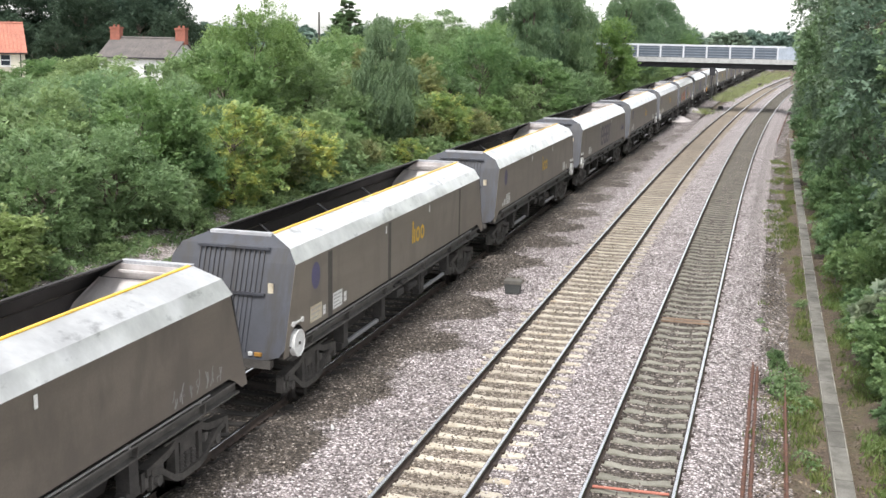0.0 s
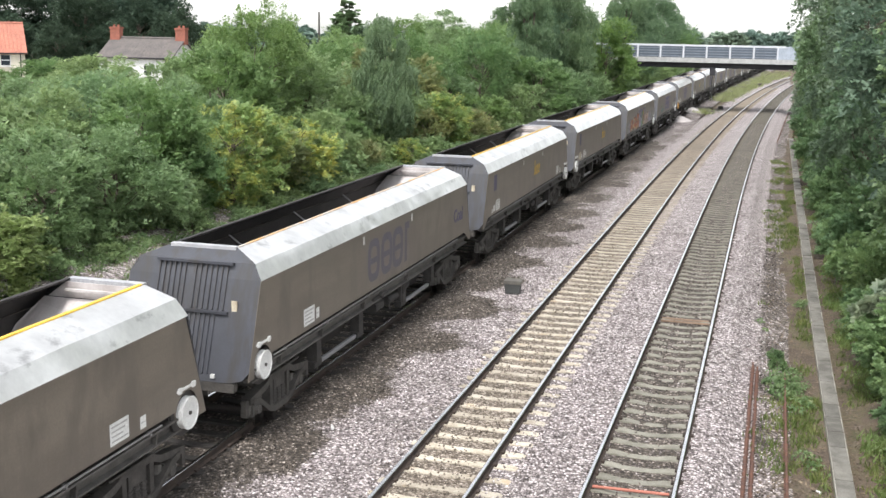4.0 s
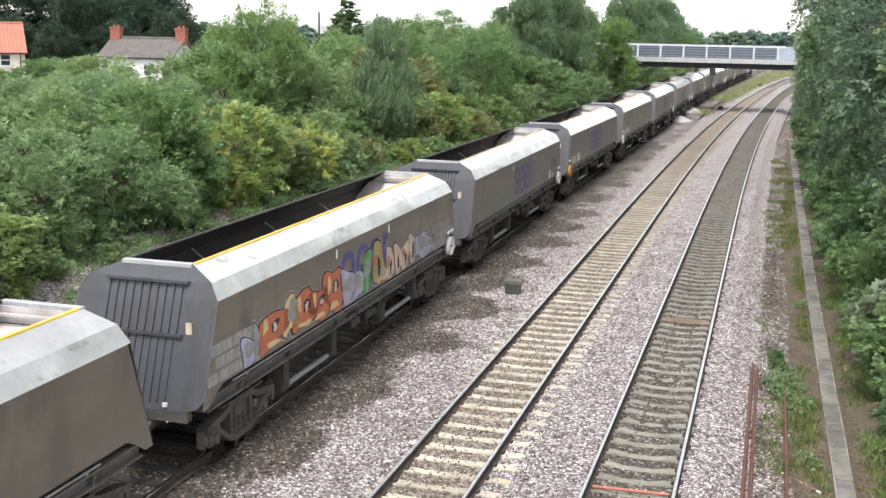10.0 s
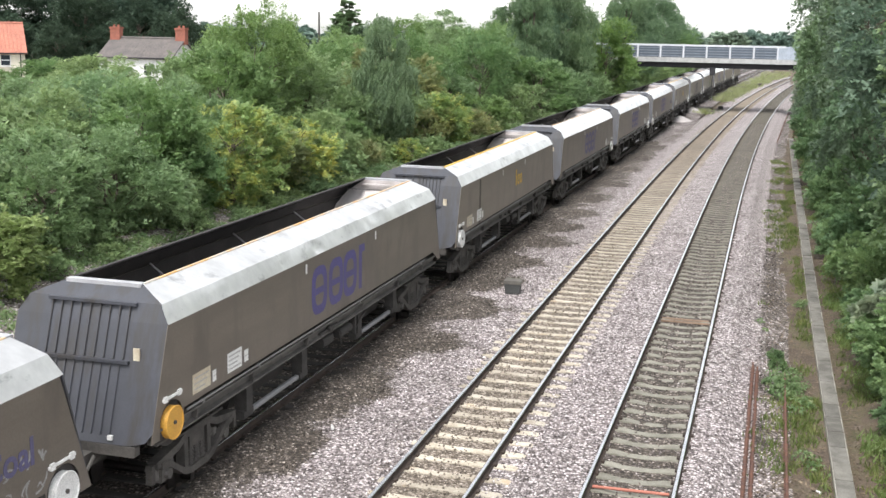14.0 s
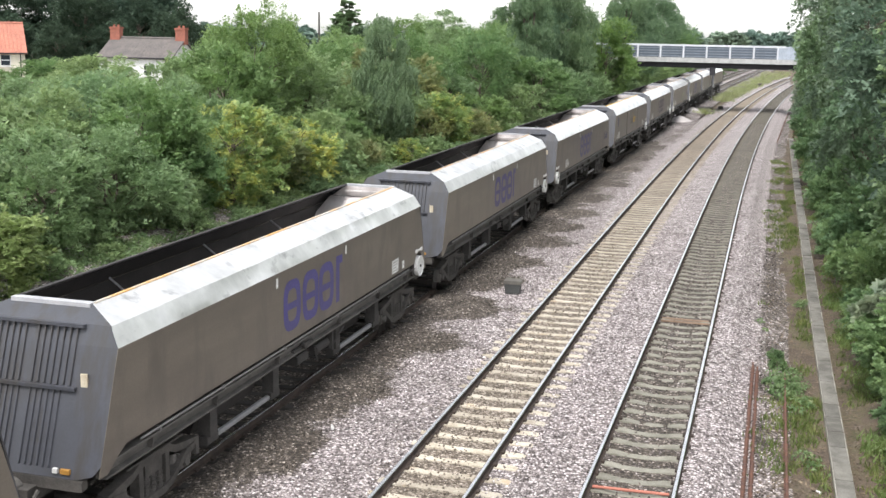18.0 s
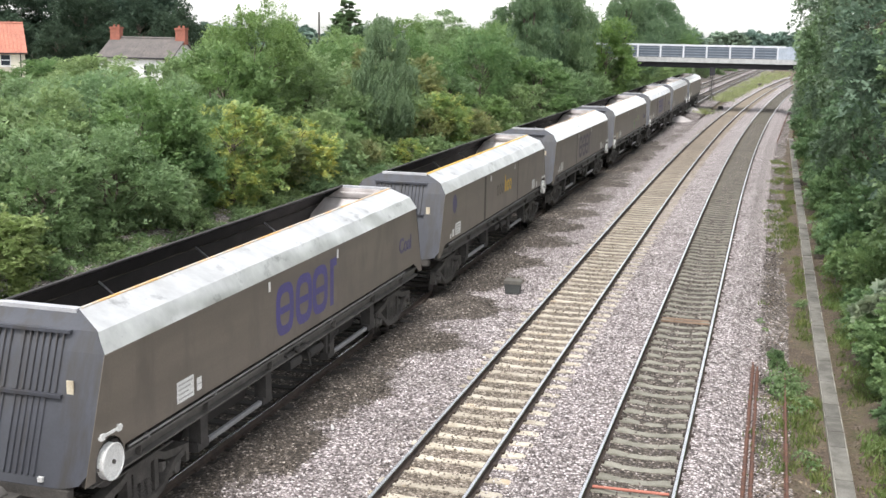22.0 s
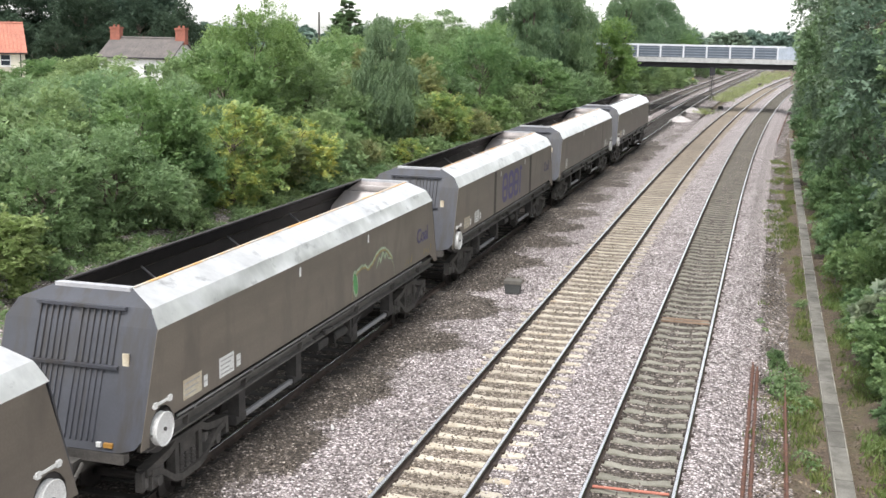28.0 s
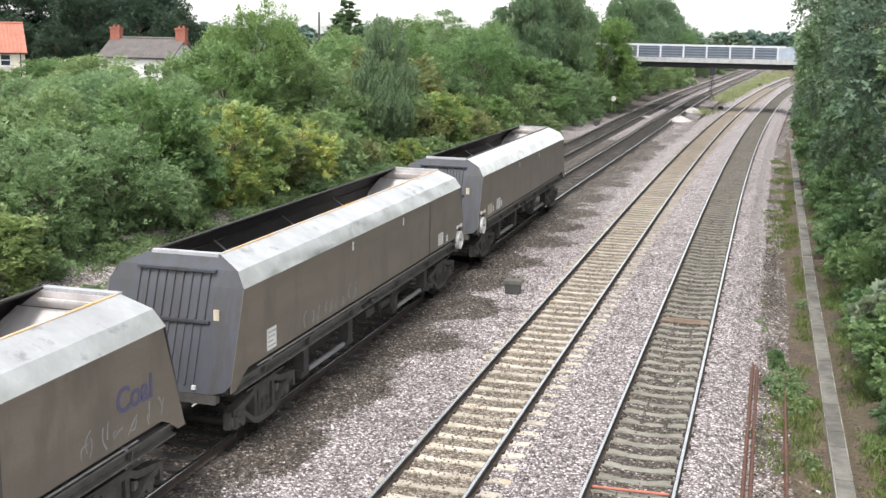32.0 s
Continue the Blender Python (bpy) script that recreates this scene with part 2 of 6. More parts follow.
WHITEWALL = mat("whitewashed_wall", (0.78, 0.78, 0.76), (0.68, 0.68, 0.66), 0.9)
PANTILE = mat("orange_pantile", (0.50, 0.205, 0.14), (0.36, 0.15, 0.11), 0.85, 0.0, 1.0, 8.0)
SLATE = mat("brown_grey_roof_tile", (0.16, 0.14, 0.13), (0.11, 0.10, 0.095), 0.9, 0.0, 1.0, 8.0)
BRICK = mat("red_brick", (0.36, 0.13, 0.09), (0.26, 0.10, 0.07), 0.9, 0.0, 3.0, 20.0)
GLASSY = mat("dark_window_glass", (0.04, 0.05, 0.06), None, 0.08, bump=0.0)
BARK = mat("bark", (0.16, 0.13, 0.10), (0.09, 0.075, 0.06), 0.95, 0.0, 3.0, 20.0, 0.6, 0.03)
BOXGREY = mat("grey_steel_box", (0.06, 0.063, 0.06), (0.042, 0.0438, 0.042), 0.6)
# paler and browner than the case
BOXLID = mat("paler_box_lid", (0.150, 0.140, 0.122), (0.10, 0.093, 0.08), 0.8)
POLE = mat("weathered_pole", (0.09, 0.08, 0.07), None, 0.9)
L_SCRUB = leaf_mat("scrub_leaf", ((0.0, (0.1659, 0.2462, 0.1153)), (0.5, (0.2212, 0.3193, 0.1481)), (0.85, (0.2812, 0.376, 0.1777)), (1.0, (0.3951, 0.4624, 0.2293))))
L_BRIGHT = leaf_mat("bright_leaf", ((0.0, (0.1887, 0.2584, 0.08732)), (0.5, (0.2663, 0.3379, 0.1164)), (1.0, (0.3773, 0.4274, 0.1892))))
L_YELLOW = leaf_mat("yellowing_leaf", ((0.0, (0.1665, 0.255, 0.09394)), (0.6, (0.2306, 0.3355, 0.1208)), (1.0, (0.3459, 0.4294, 0.1476))), 0.42, (0.483, 0.495, 0.143))
L_OLIVE = leaf_mat("olive_leaf", ((0.0, (0.1692, 0.2131, 0.09401)), (0.5, (0.2231, 0.2694, 0.1228)), (1.0, (0.3259, 0.351, 0.163))), 0.42, (0.2834, 0.2889, 0.1254))
L_BROAD = leaf_mat("broad_leaf", ((0.0, (0.1279, 0.2177, 0.0817)), (0.5, (0.172, 0.2751, 0.1061)), (1.0, (0.2444, 0.3464, 0.1405))))
L_DARK = leaf_mat("dark_leaf", ((0.0, (0.03911, 0.06581, 0.04563)), (0.5, (0.05416, 0.08618, 0.05792)), (1.0, (0.08273, 0.1222, 0.08072))), 0.30, gloss=0.1)
L_LIME = leaf_mat("lime_leaf", ((0.0, (0.1083, 0.1989, 0.06317)), (0.5, (0.1514, 0.2571, 0.08303)), (1.0, (0.2157, 0.325, 0.1173))))
# distance haze is mixed into this leaf colour, paler and bluer
L_FAR = leaf_mat("haze_tinted_leaf", ((0.0, (0.153, 0.2167, 0.1818)), (0.5, (0.204, 0.2806, 0.2258)), (1.0, (0.2677, 0.357, 0.2754))), 0.30, gloss=0.1)
L_ASHG = leaf_mat("green_ash_leaf", ((0.0, (0.1259, 0.2013, 0.1032)), (0.5, (0.1747, 0.2661, 0.1376)), (1.0, (0.2519, 0.3523, 0.1876))))
L_WEED = leaf_mat("weed_leaf", ((0.0, (0.1125, 0.18, 0.072)), (0.6, (0.165, 0.2475, 0.1056)), (1.0, (0.3, 0.33, 0.16))))
L_WEEPING = leaf_mat("hanging_birch_leaf", ((0.0, (0.146, 0.2106, 0.1064)), (0.5, (0.1966, 0.2708, 0.1368)), (1.0, (0.279, 0.361, 0.1823))))
LITTER = leaf_mat("dead_leaf", ((0.0, (0.05, 0.038, 0.028)), (0.6, (0.13, 0.095, 0.062)), (1.0, (0.26, 0.20, 0.13))), 0.1)
L_EAST = leaf_mat("hedge_leaf", ((0.0, (0.1219, 0.2022, 0.08924)), (0.5, (0.1707, 0.2707, 0.1201)), (1.0, (0.2612, 0.3598, 0.1591))))
L_PALE = leaf_mat("pale_leaf", ((0.0, (0.20, 0.26, 0.17)), (1.0, (0.36, 0.41, 0.27))))
L_WEEP = leaf_mat("weeping_leaf", ((0.0, (0.09919, 0.166, 0.09173)), (0.5, (0.1391, 0.2232, 0.1201)), (1.0, (0.2117, 0.3091, 0.1638))))
L_ASH = leaf_mat("ash_leaf", ((0.0, (0.1193, 0.1829, 0.1195)), (0.5, (0.1545, 0.2297, 0.1558)), (1.0, (0.2093, 0.2899, 0.2067))))
L_DRY = leaf_mat("dry_grass_blade", ((0.0, (0.216, 0.2494, 0.1036)), (0.5, (0.3024, 0.3354, 0.148)), (1.0, (0.396, 0.4214, 0.2146))))
L_LUSH = leaf_mat("lush_grass_blade", ((0.0, (0.12, 0.185, 0.06)), (0.5, (0.18, 0.26, 0.085)), (1.0, (0.28, 0.34, 0.13))))
L_GRASS = leaf_mat("grass_blade", ((0.0, (0.08129, 0.1275, 0.03347)), (0.5, (0.1355, 0.186, 0.05738)), (1.0, (0.2709, 0.2869, 0.1243))))


# ---------- mesh helpers ----------
class Shape:
    """Gathers vertices and faces, each face with a material slot."""

    def __init__(self):
        self.v, self.f, self.m = [], [], []

    def add(self, vs, fs, slot=0):
        o = len(self.v)
        self.v += [tuple(p) for p in vs]
        self.f += [tuple(o + i for i in q) for q in fs]
        self.m += [slot] * len(fs)
        return self

    def box(self, x0, x1, y0, y1, z0, z1, slot=0, c=0.0):
        """A box, its edges along y chamfered by c."""
        if c:
            return self.extrude([(x0 + c, z0), (x1 - c, z0), (x1, z0 + c), (x1, z1 - c), (x1 - c, z1), (x0 + c, z1), (x0, z1 - c), (x0, z0 + c)], y0, y1, slot)
        return self.extrude([(x0, z0), (x1, z0), (x1, z1), (x0, z1)], y0, y1, slot)

    def extrude(self, prof, y0, y1, slot=0):
        """A closed outline in x, z drawn out along y."""
        k = len(prof)
        vs = [(x, y0, z) for x, z in prof] + [(x, y1, z) for x, z in prof]
        fs = [(i, (i + 1) % k, (i + 1) % k + k, i + k) for i in range(k)]
        return self.add(vs, fs + [tuple(range(k))[::-1], tuple(range(k, 2 * k))], slot)

    def plate(self, pts, t, slot=0):
        """A flat outline of points in space, thickened along its normal by t."""
        p = [Vector(q) for q in pts]
        nrm = Vector((0, 0, 0))
        for i in range(len(p)):
            a, b = p[i], p[(i + 1) % len(p)]
            nrm += a.cross(b)
        nrm.normalize()
        k = len(p)
        vs = p + [q - nrm * t for q in p]
        fs = [tuple(range(k)), tuple(range(k, 2 * k))[::-1]] + [(i, i + k, (i + 1) % k + k, (i + 1) % k) for i in range(k)]
        return self.add(vs, fs, slot)

    def tube(self, a, b, r, r2=None, k=8, slot=0, caps=True):
        a, b = Vector(a), Vector(b)
        r2 = r if r2 is None else r2
        q = (b - a).to_track_quat("Z", "Y")
        vs = []
        for c, rr in ((a, r), (b, r2)):
            for i in range(k):
                t = 2 * math.pi * i / k
                vs.append(c + q @ Vector((rr * math.cos(t), rr * math.sin(t), 0)))
        fs = [(i, (i + 1) % k, (i + 1) % k + k, i + k) for i in range(k)]
        if caps:
            fs += [tuple(range(k))[::-1], tuple(range(k, 2 * k))]
        return self.add(vs, fs, slot)

    def mesh(self, name, mats, smooth=False):
        me = bpy.data.meshes.new(name)
        me.from_pydata(self.v, [], self.f)
        for mt in (mats if isinstance(mats, (list, tuple)) else [mats]):
            me.materials.append(mt)
        me.polygons.foreach_set("material_index", self.m)
        if smooth:
            me.polygons.foreach_set("use_smooth", [True] * len(self.f))
        me.update()
        return me


def part(name, me, parent, label="", at=None):
    ob = new(name, me)
    ob.parent = parent
    if at is not None:
        ob.matrix_local = at
    return tagged(ob, label)


def thing(name, label, category, at=None, data=None, group="", kind=""):
    ob = new(name, data)
    if at is not None:
        ob.matrix_world = at
    return tagged(ob, label, category, group, kind)


# ---------- the line's plan ----------
X1, X2, X3, X4 = -13.65, -10.25, -5.237, -1.878
GAUGE = 0.7525
BEND_Y = [-120, 0, 50, 60, 75, 95, 120, 155, 215, 290, 400, 700]
BEND_X = [0, 0, 0, 0.10, 0.32, 0.52, 0.75, 1.4, 3.7, 6.9, 12.5, 34]


def bend_left(y):
    """Sideways shift of the two western tracks."""
    i = max(1, min(len(BEND_Y) - 3, next((j for j in range(1, len(BEND_Y)) if BEND_Y[j] > y), 99) - 1))
    y0, y1 = BEND_Y[i], BEND_Y[i + 1]
    m0 = (BEND_X[i + 1] - BEND_X[i - 1]) / (y1 - BEND_Y[i - 1])
    m1 = (BEND_X[i + 2] - BEND_X[i]) / (BEND_Y[i + 2] - y0)
    h = y1 - y0
    t = (y - y0) / h
    return (BEND_X[i] * (2 * t ** 3 - 3 * t * t + 1) + m0 * h * (t ** 3 - 2 * t * t + t)
            + BEND_X[i + 1] * (3 * t * t - 2 * t ** 3) + m1 * h * (t ** 3 - t * t))


def bend_right(y):
    """Sideways shift of the two eastern tracks."""
    return 0.000485 * max(y - 46.5, 0.0) ** 2 / 2


def bend_of(x0):
    return bend_left if x0 < -8 else bend_right


# ---------- ground: one sheet to the horizon ----------
def ground_z(x, y):
    z = -0.42
    if x < -15.4:
        z += min(0.9, (-15.4 - x) * 0.14)
    if x > 2.4:
        z += min(1.6, (x - 2.4) * 0.35)
    return z + 0.05 * noise.noise((x * 0.6, y * 0.6, 0)) + (0.10 * noise.noise((x * 0.13, y * 0.13, 3)) if abs(x) > 16 else 0)


def build_ground():
    xs = [-900, -500, -300, -200, -140, -100, -75, -55, -44, -36, -31] + list(np.arange(-28, -15, 0.8)) + list(np.arange(-15, 0, 3.0)) + list(np.arange(0, 5.6, 0.35)) + [6.5, 8, 11, 16, 25, 45, 80, 140, 250, 500, 900]
    ys = [-300, -120, -60, -20, 0, 8] + list(np.arange(12, 60, 0.8)) + list(np.arange(60, 140, 2.5)) + [145, 155, 170, 190, 220, 260, 320, 400, 550, 800, 1200, 2000, 3500]
    vs = [(x, y, ground_z(x, y)) for y in ys for x in xs]
    k = len(xs)
    fs = [(j * k + i, j * k + i + 1, (j + 1) * k + i + 1, (j + 1) * k + i) for j in range(len(ys) - 1) for i in range(k - 1)]
    return thing("ground", "brown earth and thin grass beside the railway", "ground", data=Shape().add(vs, fs).mesh("ground", EARTH, True), kind="structure")


build_ground()

# tips of the black spoil tongues that lie between the coal train's track and the next
HEAPS = [(14.9, 0.5), (18.5, 0.9), (22.2, 0.95), (26.6, 1.25), (30.6, 1.35), (34.2, 1.1), (37.6, 1.3), (41.8, 1.45), (45.4, 1.2), (49.0, 1.3), (54.0, 1.2), (60.0, 1.3), (67.0, 1.2), (74.0, 1.2), (82.0, 1.1)]


def bed_values(o, y):
    """Height, coal stain and tan stain of the stone bed at sideways offset o (metres east of the plan's zero) and distance y."""
    four = abs(o - X3) < 0.74 or abs(o - X4) < 0.74
    z = -0.215 + (0.012 if four else 0.035) * noise.noise((o * 1.7, y * 1.7, 7))
    coal, tan = 0.0, 0.0
    if o < -7.3:
        coal = min(1.0, (-7.95 - o) / 0.9 + 0.2 + 0.75 * noise.noise((o * 0.9, y * 0.55, 23)) + 0.3 * noise.noise((o * 2.8, y * 2.5, 24)))
    if o < -14.6:
        coal = max(0.3, 1.0 + (o + 14.6) * 0.8)
    if y > 86 and o < -7.9 and abs(o - X1) > 1.1 and abs(o - X2) > 1.1:
        coal *= 0.35 + 0.25 * noise.noise((o * 0.8, y * 0.2, 4))
    if -9.3 < o < -6.7 and y > 32:
        coal = max(coal, min(1.0, (y - 32) / 22) * (0.52 + 0.40 * noise.noise((o * 0.8, y * 0.3, 31))) * min(1.0, (-6.7 - o) / 0.8))
    for hy, reach in HEAPS:
        d = math.hypot((y - hy) / 1.35, max(0.0, o + 9.0) / (reach * 1.25))
        if d < 2.0:
            d += 0.34 * noise.noise((o * 1.3, y * 1.0, 21)) + 0.22 * noise.noise((o * 3.4, y * 3.0, 22))
        if d < 1.3:
            q = max(0.0, 1 - d / 1.3)
            coal = max(coal, min(1.0, 0.25 + 3.6 * q))
            if o > -9.25:
                z += 0.20 * q * (0.7 + 0.6 * noise.noise((o * 4, y * 4, 1)))
    if -9.2 < o < -6.2:
        z += 0.04
    if abs(o - X3) < 0.72:
        tan = 0.95
        coal = 0.42 * min(1.0, max(0.0, (y - 28) / 45))
        z += 0.018
    elif abs(o - X3) < 1.4:
        tan = 0.18
        z += (0.055 if y < 24 + 3 * noise.noise((y * 0.4, 3, 1)) else 0.016 + 0.03 * noise.noise((y * 0.9, 1, 5))) if o < X3 else 0.024
    if abs(o - X4) < 0.70:
        coal = max(coal, 0.86)
        tan = 0.5
        z += 0.016 - 0.03 * max(0.0, 1 - abs(o - X4) / 0.5)
    elif abs(o - X4) < 1.5:
        z += 0.07
    if -3.9 < o < -3.2:
        z += 0.03
    if o > -0.55:
        z -= (min(o, 0.1) + 0.55) * 0.28 + max(0.0, o - 0.1) * 0.04
        tan = max(tan, min(0.55, (o + 0.3) * 0.6))
        if o > 0.1:
            coal = 0.55 + 0.5 * noise.noise((o * 1.2, y * 0.5, 6))
            z += 0.03 - max(0.0, o - 0.85) * 0.3
    if o < -15.3:
        z = ground_z(o, y) + 0.06 + 0.03 * noise.noise((o * 2, y * 2, 3)) - max(0.0, -21.6 - o) * 0.3
        coal, tan = (0.22 if y < 110 else 0.8) + 0.25 * noise.noise((o * 0.5, y * 0.3, 8)), 0.30 + 0.3 * noise.noise((o * 0.7, y * 0.7, 2))
    return z, coal, tan


def build_bed(name, o0, o1, bend, label):
    os_ = np.arange(o0, o1 + 0.01, 0.16)
    ys = list(np.arange(-30, 11, 4.0)) + list(np.arange(12, 70, 0.3)) + list(np.arange(70, 150, 0.8)) + list(np.arange(150, 460, 5.0))
    vs, coal, tan = [], [], []
    for y in ys:
        sh = bend(y)
        for o in os_:
            z, c, t = bed_values(o, y)
            if bend is bend_left and o > -7.52:
                z -= 0.05
            vs.append((o + sh, y, z))
            coal.append(c)
            tan.append(t)
    k = len(os_)
    fs = [(j * k + i, j * k + i + 1, (j + 1) * k + i + 1, (j + 1) * k + i) for j in range(len(ys) - 1) for i in range(k - 1)]
    me = Shape().add(vs, fs).mesh(name, BALLAST, True)
    for key, vals in (("coal", coal), ("tan", tan)):
        me.attributes.new(key, "FLOAT", "POINT").data.foreach_set("value", vals)
    return thing(name, label, "ballast", data=me, kind="structure")


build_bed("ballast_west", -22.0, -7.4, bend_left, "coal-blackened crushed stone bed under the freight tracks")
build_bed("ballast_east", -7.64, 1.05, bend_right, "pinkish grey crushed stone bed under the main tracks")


def stones():
    """Loose stones proud of the bed along the stretch nearest the camera."""
    rng = np.random.default_rng(5)
    s = Shape()
    for _ in range(24000):
        y = 13 + 34 * rng.random() ** 1.6
        o = rng.uniform(-9.2, 0.6)
        if abs(o - X4) < 1.25 and rng.random() < 0.8:
            continue
        if abs(o - X3) < 1.25 and rng.random() < 0.25:
            continue
        if abs(abs(o - X3) - GAUGE) < 0.12 or abs(abs(o - X4) - GAUGE) < 0.12:
            continue
        z = bed_values(o, y)[0]
        if abs(o - X3) < 1.25:
            z = max(z, -0.178)
        r = rng.uniform(0.016, 0.034)
        a = rng.uniform(0, 6.28)
        vs = []
        for dx, dy, dz in ((1, 0, 0), (0, 1, 0.1), (-1, 0.1, 0), (0, -1, 0.1), (0.1, 0.1, 0.9), (0, 0, -0.6)):
            k = r * rng.uniform(0.75, 1.25)
            vs.append((o + k * (dx * math.cos(a) - dy * math.sin(a)), y + k * (dx * math.sin(a) + dy * math.cos(a)), z + 0.012 + k * dz))
        s.add(vs, [(0, 1, 4), (1, 2, 4), (2, 3, 4), (3, 0, 4), (1, 0, 5), (2, 1, 5), (3, 2, 5), (0, 3, 5)])
    me = s.mesh("loose_stones", BALLAST)
    vals = [bed_values(v[0], v[1]) for v in s.v]
    me.attributes.new("coal", "FLOAT", "POINT").data.foreach_set("value", [q[1] for q in vals])
    me.attributes.new("tan", "FLOAT", "POINT").data.foreach_set("value", [q[2] for q in vals])
    return thing("loose_stones", "loose crushed stones lying on the track bed", "stones", data=me, kind="stuff")


stones()

RAIL_PROF = [(-0.07, -0.159), (0.07, -0.159), (0.07, -0.148), (0.012, -0.125), (0.010, -0.045), (0.036, -0.038), (0.036, -0.008), (0.026, 0.0), (-0.026, 0.0), (-0.036, -0.008), (-0.036, -0.038), (-0.010, -0.045), (-0.012, -0.125), (-0.07, -0.148)]


def rail_mesh(x0, bend, y0, y1):
    ys, y = [], y0
    while y < y1:
        ys.append(y)
        y += 2.0 if y < 150 else 5.0
    k = len(RAIL_PROF)
    s = Shape()
    vs = [(x0 + bend(y) + px, y, pz) for y in ys for px, pz in RAIL_PROF]
    for i in range(k):
        fs = [(j * k + i, (j + 1) * k + i, (j + 1) * k + (i + 1) % k, j * k + (i + 1) % k) for j in range(len(ys) - 1)]
        s.f += fs
        s.m += [1 if i in (6, 7, 8) else 0] * len(fs)
    s.v = vs
    return s.mesh("rail", [RAIL_RUST, STEEL_TOP])


def sleeper_shape(sag):
    """A concrete sleeper: wide raised rail seats, a dipped narrower waist, cast shoulders and spring clips."""
    s = Shape()
    st = [(-1.25, 0.125, -0.185), (-1.18, 0.14, -0.160), (-0.52, 0.14, -0.160), (-0.25, 0.125, -0.160 - sag), (0.25, 0.125, -0.160 - sag), (0.52, 0.14, -0.160), (1.18, 0.14, -0.160), (1.25, 0.125, -0.185)]
    vs = []
    for x, w, z in st:
        vs += [(x, -w, -0.36), (x, -w + 0.03, z), (x, w - 0.03, z), (x, w, -0.36)]
    fs = [(j * 4 + i, j * 4 + i + 1, (j + 1) * 4 + i + 1, (j + 1) * 4 + i) for j in range(len(st) - 1) for i in range(3)]
    s.add(vs, fs + [(0, 1, 2, 3)[::-1], tuple(28 + i for i in range(4))])
    for rx in (-GAUGE, GAUGE):
        for sx in (-1, 1):
            s.box(rx + sx * 0.075 - 0.025, rx + sx * 0.075 + 0.035 * (1 if sx > 0 else 0.7), -0.06, 0.06, -0.165, -0.115, 1)
    return s


def build_track(name, x0, label, material, sag, first, last, far, step=0.6355):
    bend = bend_of(x0)
    t = thing(name, label, "track", kind="structure")
    for sx in (-GAUGE, GAUGE):
        part("rail", rail_mesh(x0 + sx, bend, -30, 420), t, "steel rail with a bright worn head")
    shape = sleeper_shape(sag)
    me = shape.mesh("sleeper", [material, RAIL_RUST])
    rng = np.random.default_rng(int(-x0 * 10))
    far_s = Shape()
    y = first
    while y < far:
        sl = (bend(y + 0.5) - bend(y - 0.5))
        if y < last:
            part("sleeper", me, t, at=pose(x0 + bend(y) + rng.uniform(-0.015, 0.015), y + rng.uniform(-0.02, 0.02), rng.uniform(-0.012, 0.0), 0, 0, -math.degrees(math.atan(sl)) + rng.uniform(-0.6, 0.6)))
        else:
            far_s.box(x0 + bend(y) - 1.25, x0 + bend(y) + 1.25, y - 0.13, y + 0.13, -0.3, -0.165)
        y += step
    if far_s.v:
        part("far_sleepers", far_s.mesh("far_sleepers", material), t, "row of far sleepers")["kind"] = "stuff"
    return t


build_track("track_main_tan", X3, "running track on tan concrete sleepers", SLEEPER_TAN, 0.012, 13.3 - 64 * 0.6355, 120, 190)
build_track("track_main_grey", X4, "running track on grimy grey concrete sleepers", SLEEPER_GREY, 0.045, 13.5 - 64 * 0.6355, 110, 190)
build_track("track_freight_near", X2, "coal-dusted freight track with bright rails", SLEEPER_DARK, 0.02, 13.2 - 64 * 0.6355, 80, 160)
build_track("track_freight_far", X1, "coal-dusted freight track beside the bushes", SLEEPER_DARK, 0.02, 40.0 - 106 * 0.6355, 100, 160)

# ---------- coal hopper wagons ----------
HW = 1.38                       # half width
PITCH_W = 17.5                  # spacing of the wagons
ENDP = [(1.22, 7.95), (3.31, 7.24), (3.55, 6.88)]    # height, half length at the leading end
ENDF = [(1.22, 7.95), (3.31, 7.34), (3.55, 7.24)]    # the same at the trailing end
SIDE_Z0 = 1.55
MESH = {}


def cached(key, build):
    if key not in MESH:
        MESH[key] = build()
    return MESH[key]


def half_len(z, far=False):
    row = ENDF if far else ENDP
    for (z0, y0), (z1, y1) in zip(row, row[1:]):
        if z <= z1:
            return y0 + (y1 - y0) * (z - z0) / (z1 - z0)
    return row[-1][1]


def m_side(near, far):
    def go():
        s = Shape()
        z0, z1, zb = SIDE_Z0, 3.04, 1.25
        b = half_len(z1)
        pts = []
        for sg, notch in ((-1, near), (1, far)):
            row = [(sg * b, z1), (sg * half_len(zb), zb)]
            if notch:
                row.append((sg * 7.68, zb))
                for k in range(9):
                    t = math.pi * k / 8
                    row.append((sg * (7.3 + 0.375 * math.cos(t)), 1.43 + 0.375 * math.sin(t)))
                row.append((sg * 6.90, z0))
            else:
                row += [(sg * 7.72, zb), (sg * 7.45, z0 - 0.12), (sg * 7.2, z0)]
            pts += row if sg < 0 else row[::-1]
        s.plate([(HW, y, z) for y, z in pts], 0.012)
        s.box(HW - 0.03, HW + 0.012, -b + 0.03, b - 0.03, 3.005, 3.04, 0)
        return s.mesh("side_sheet", SIDE)
    return go


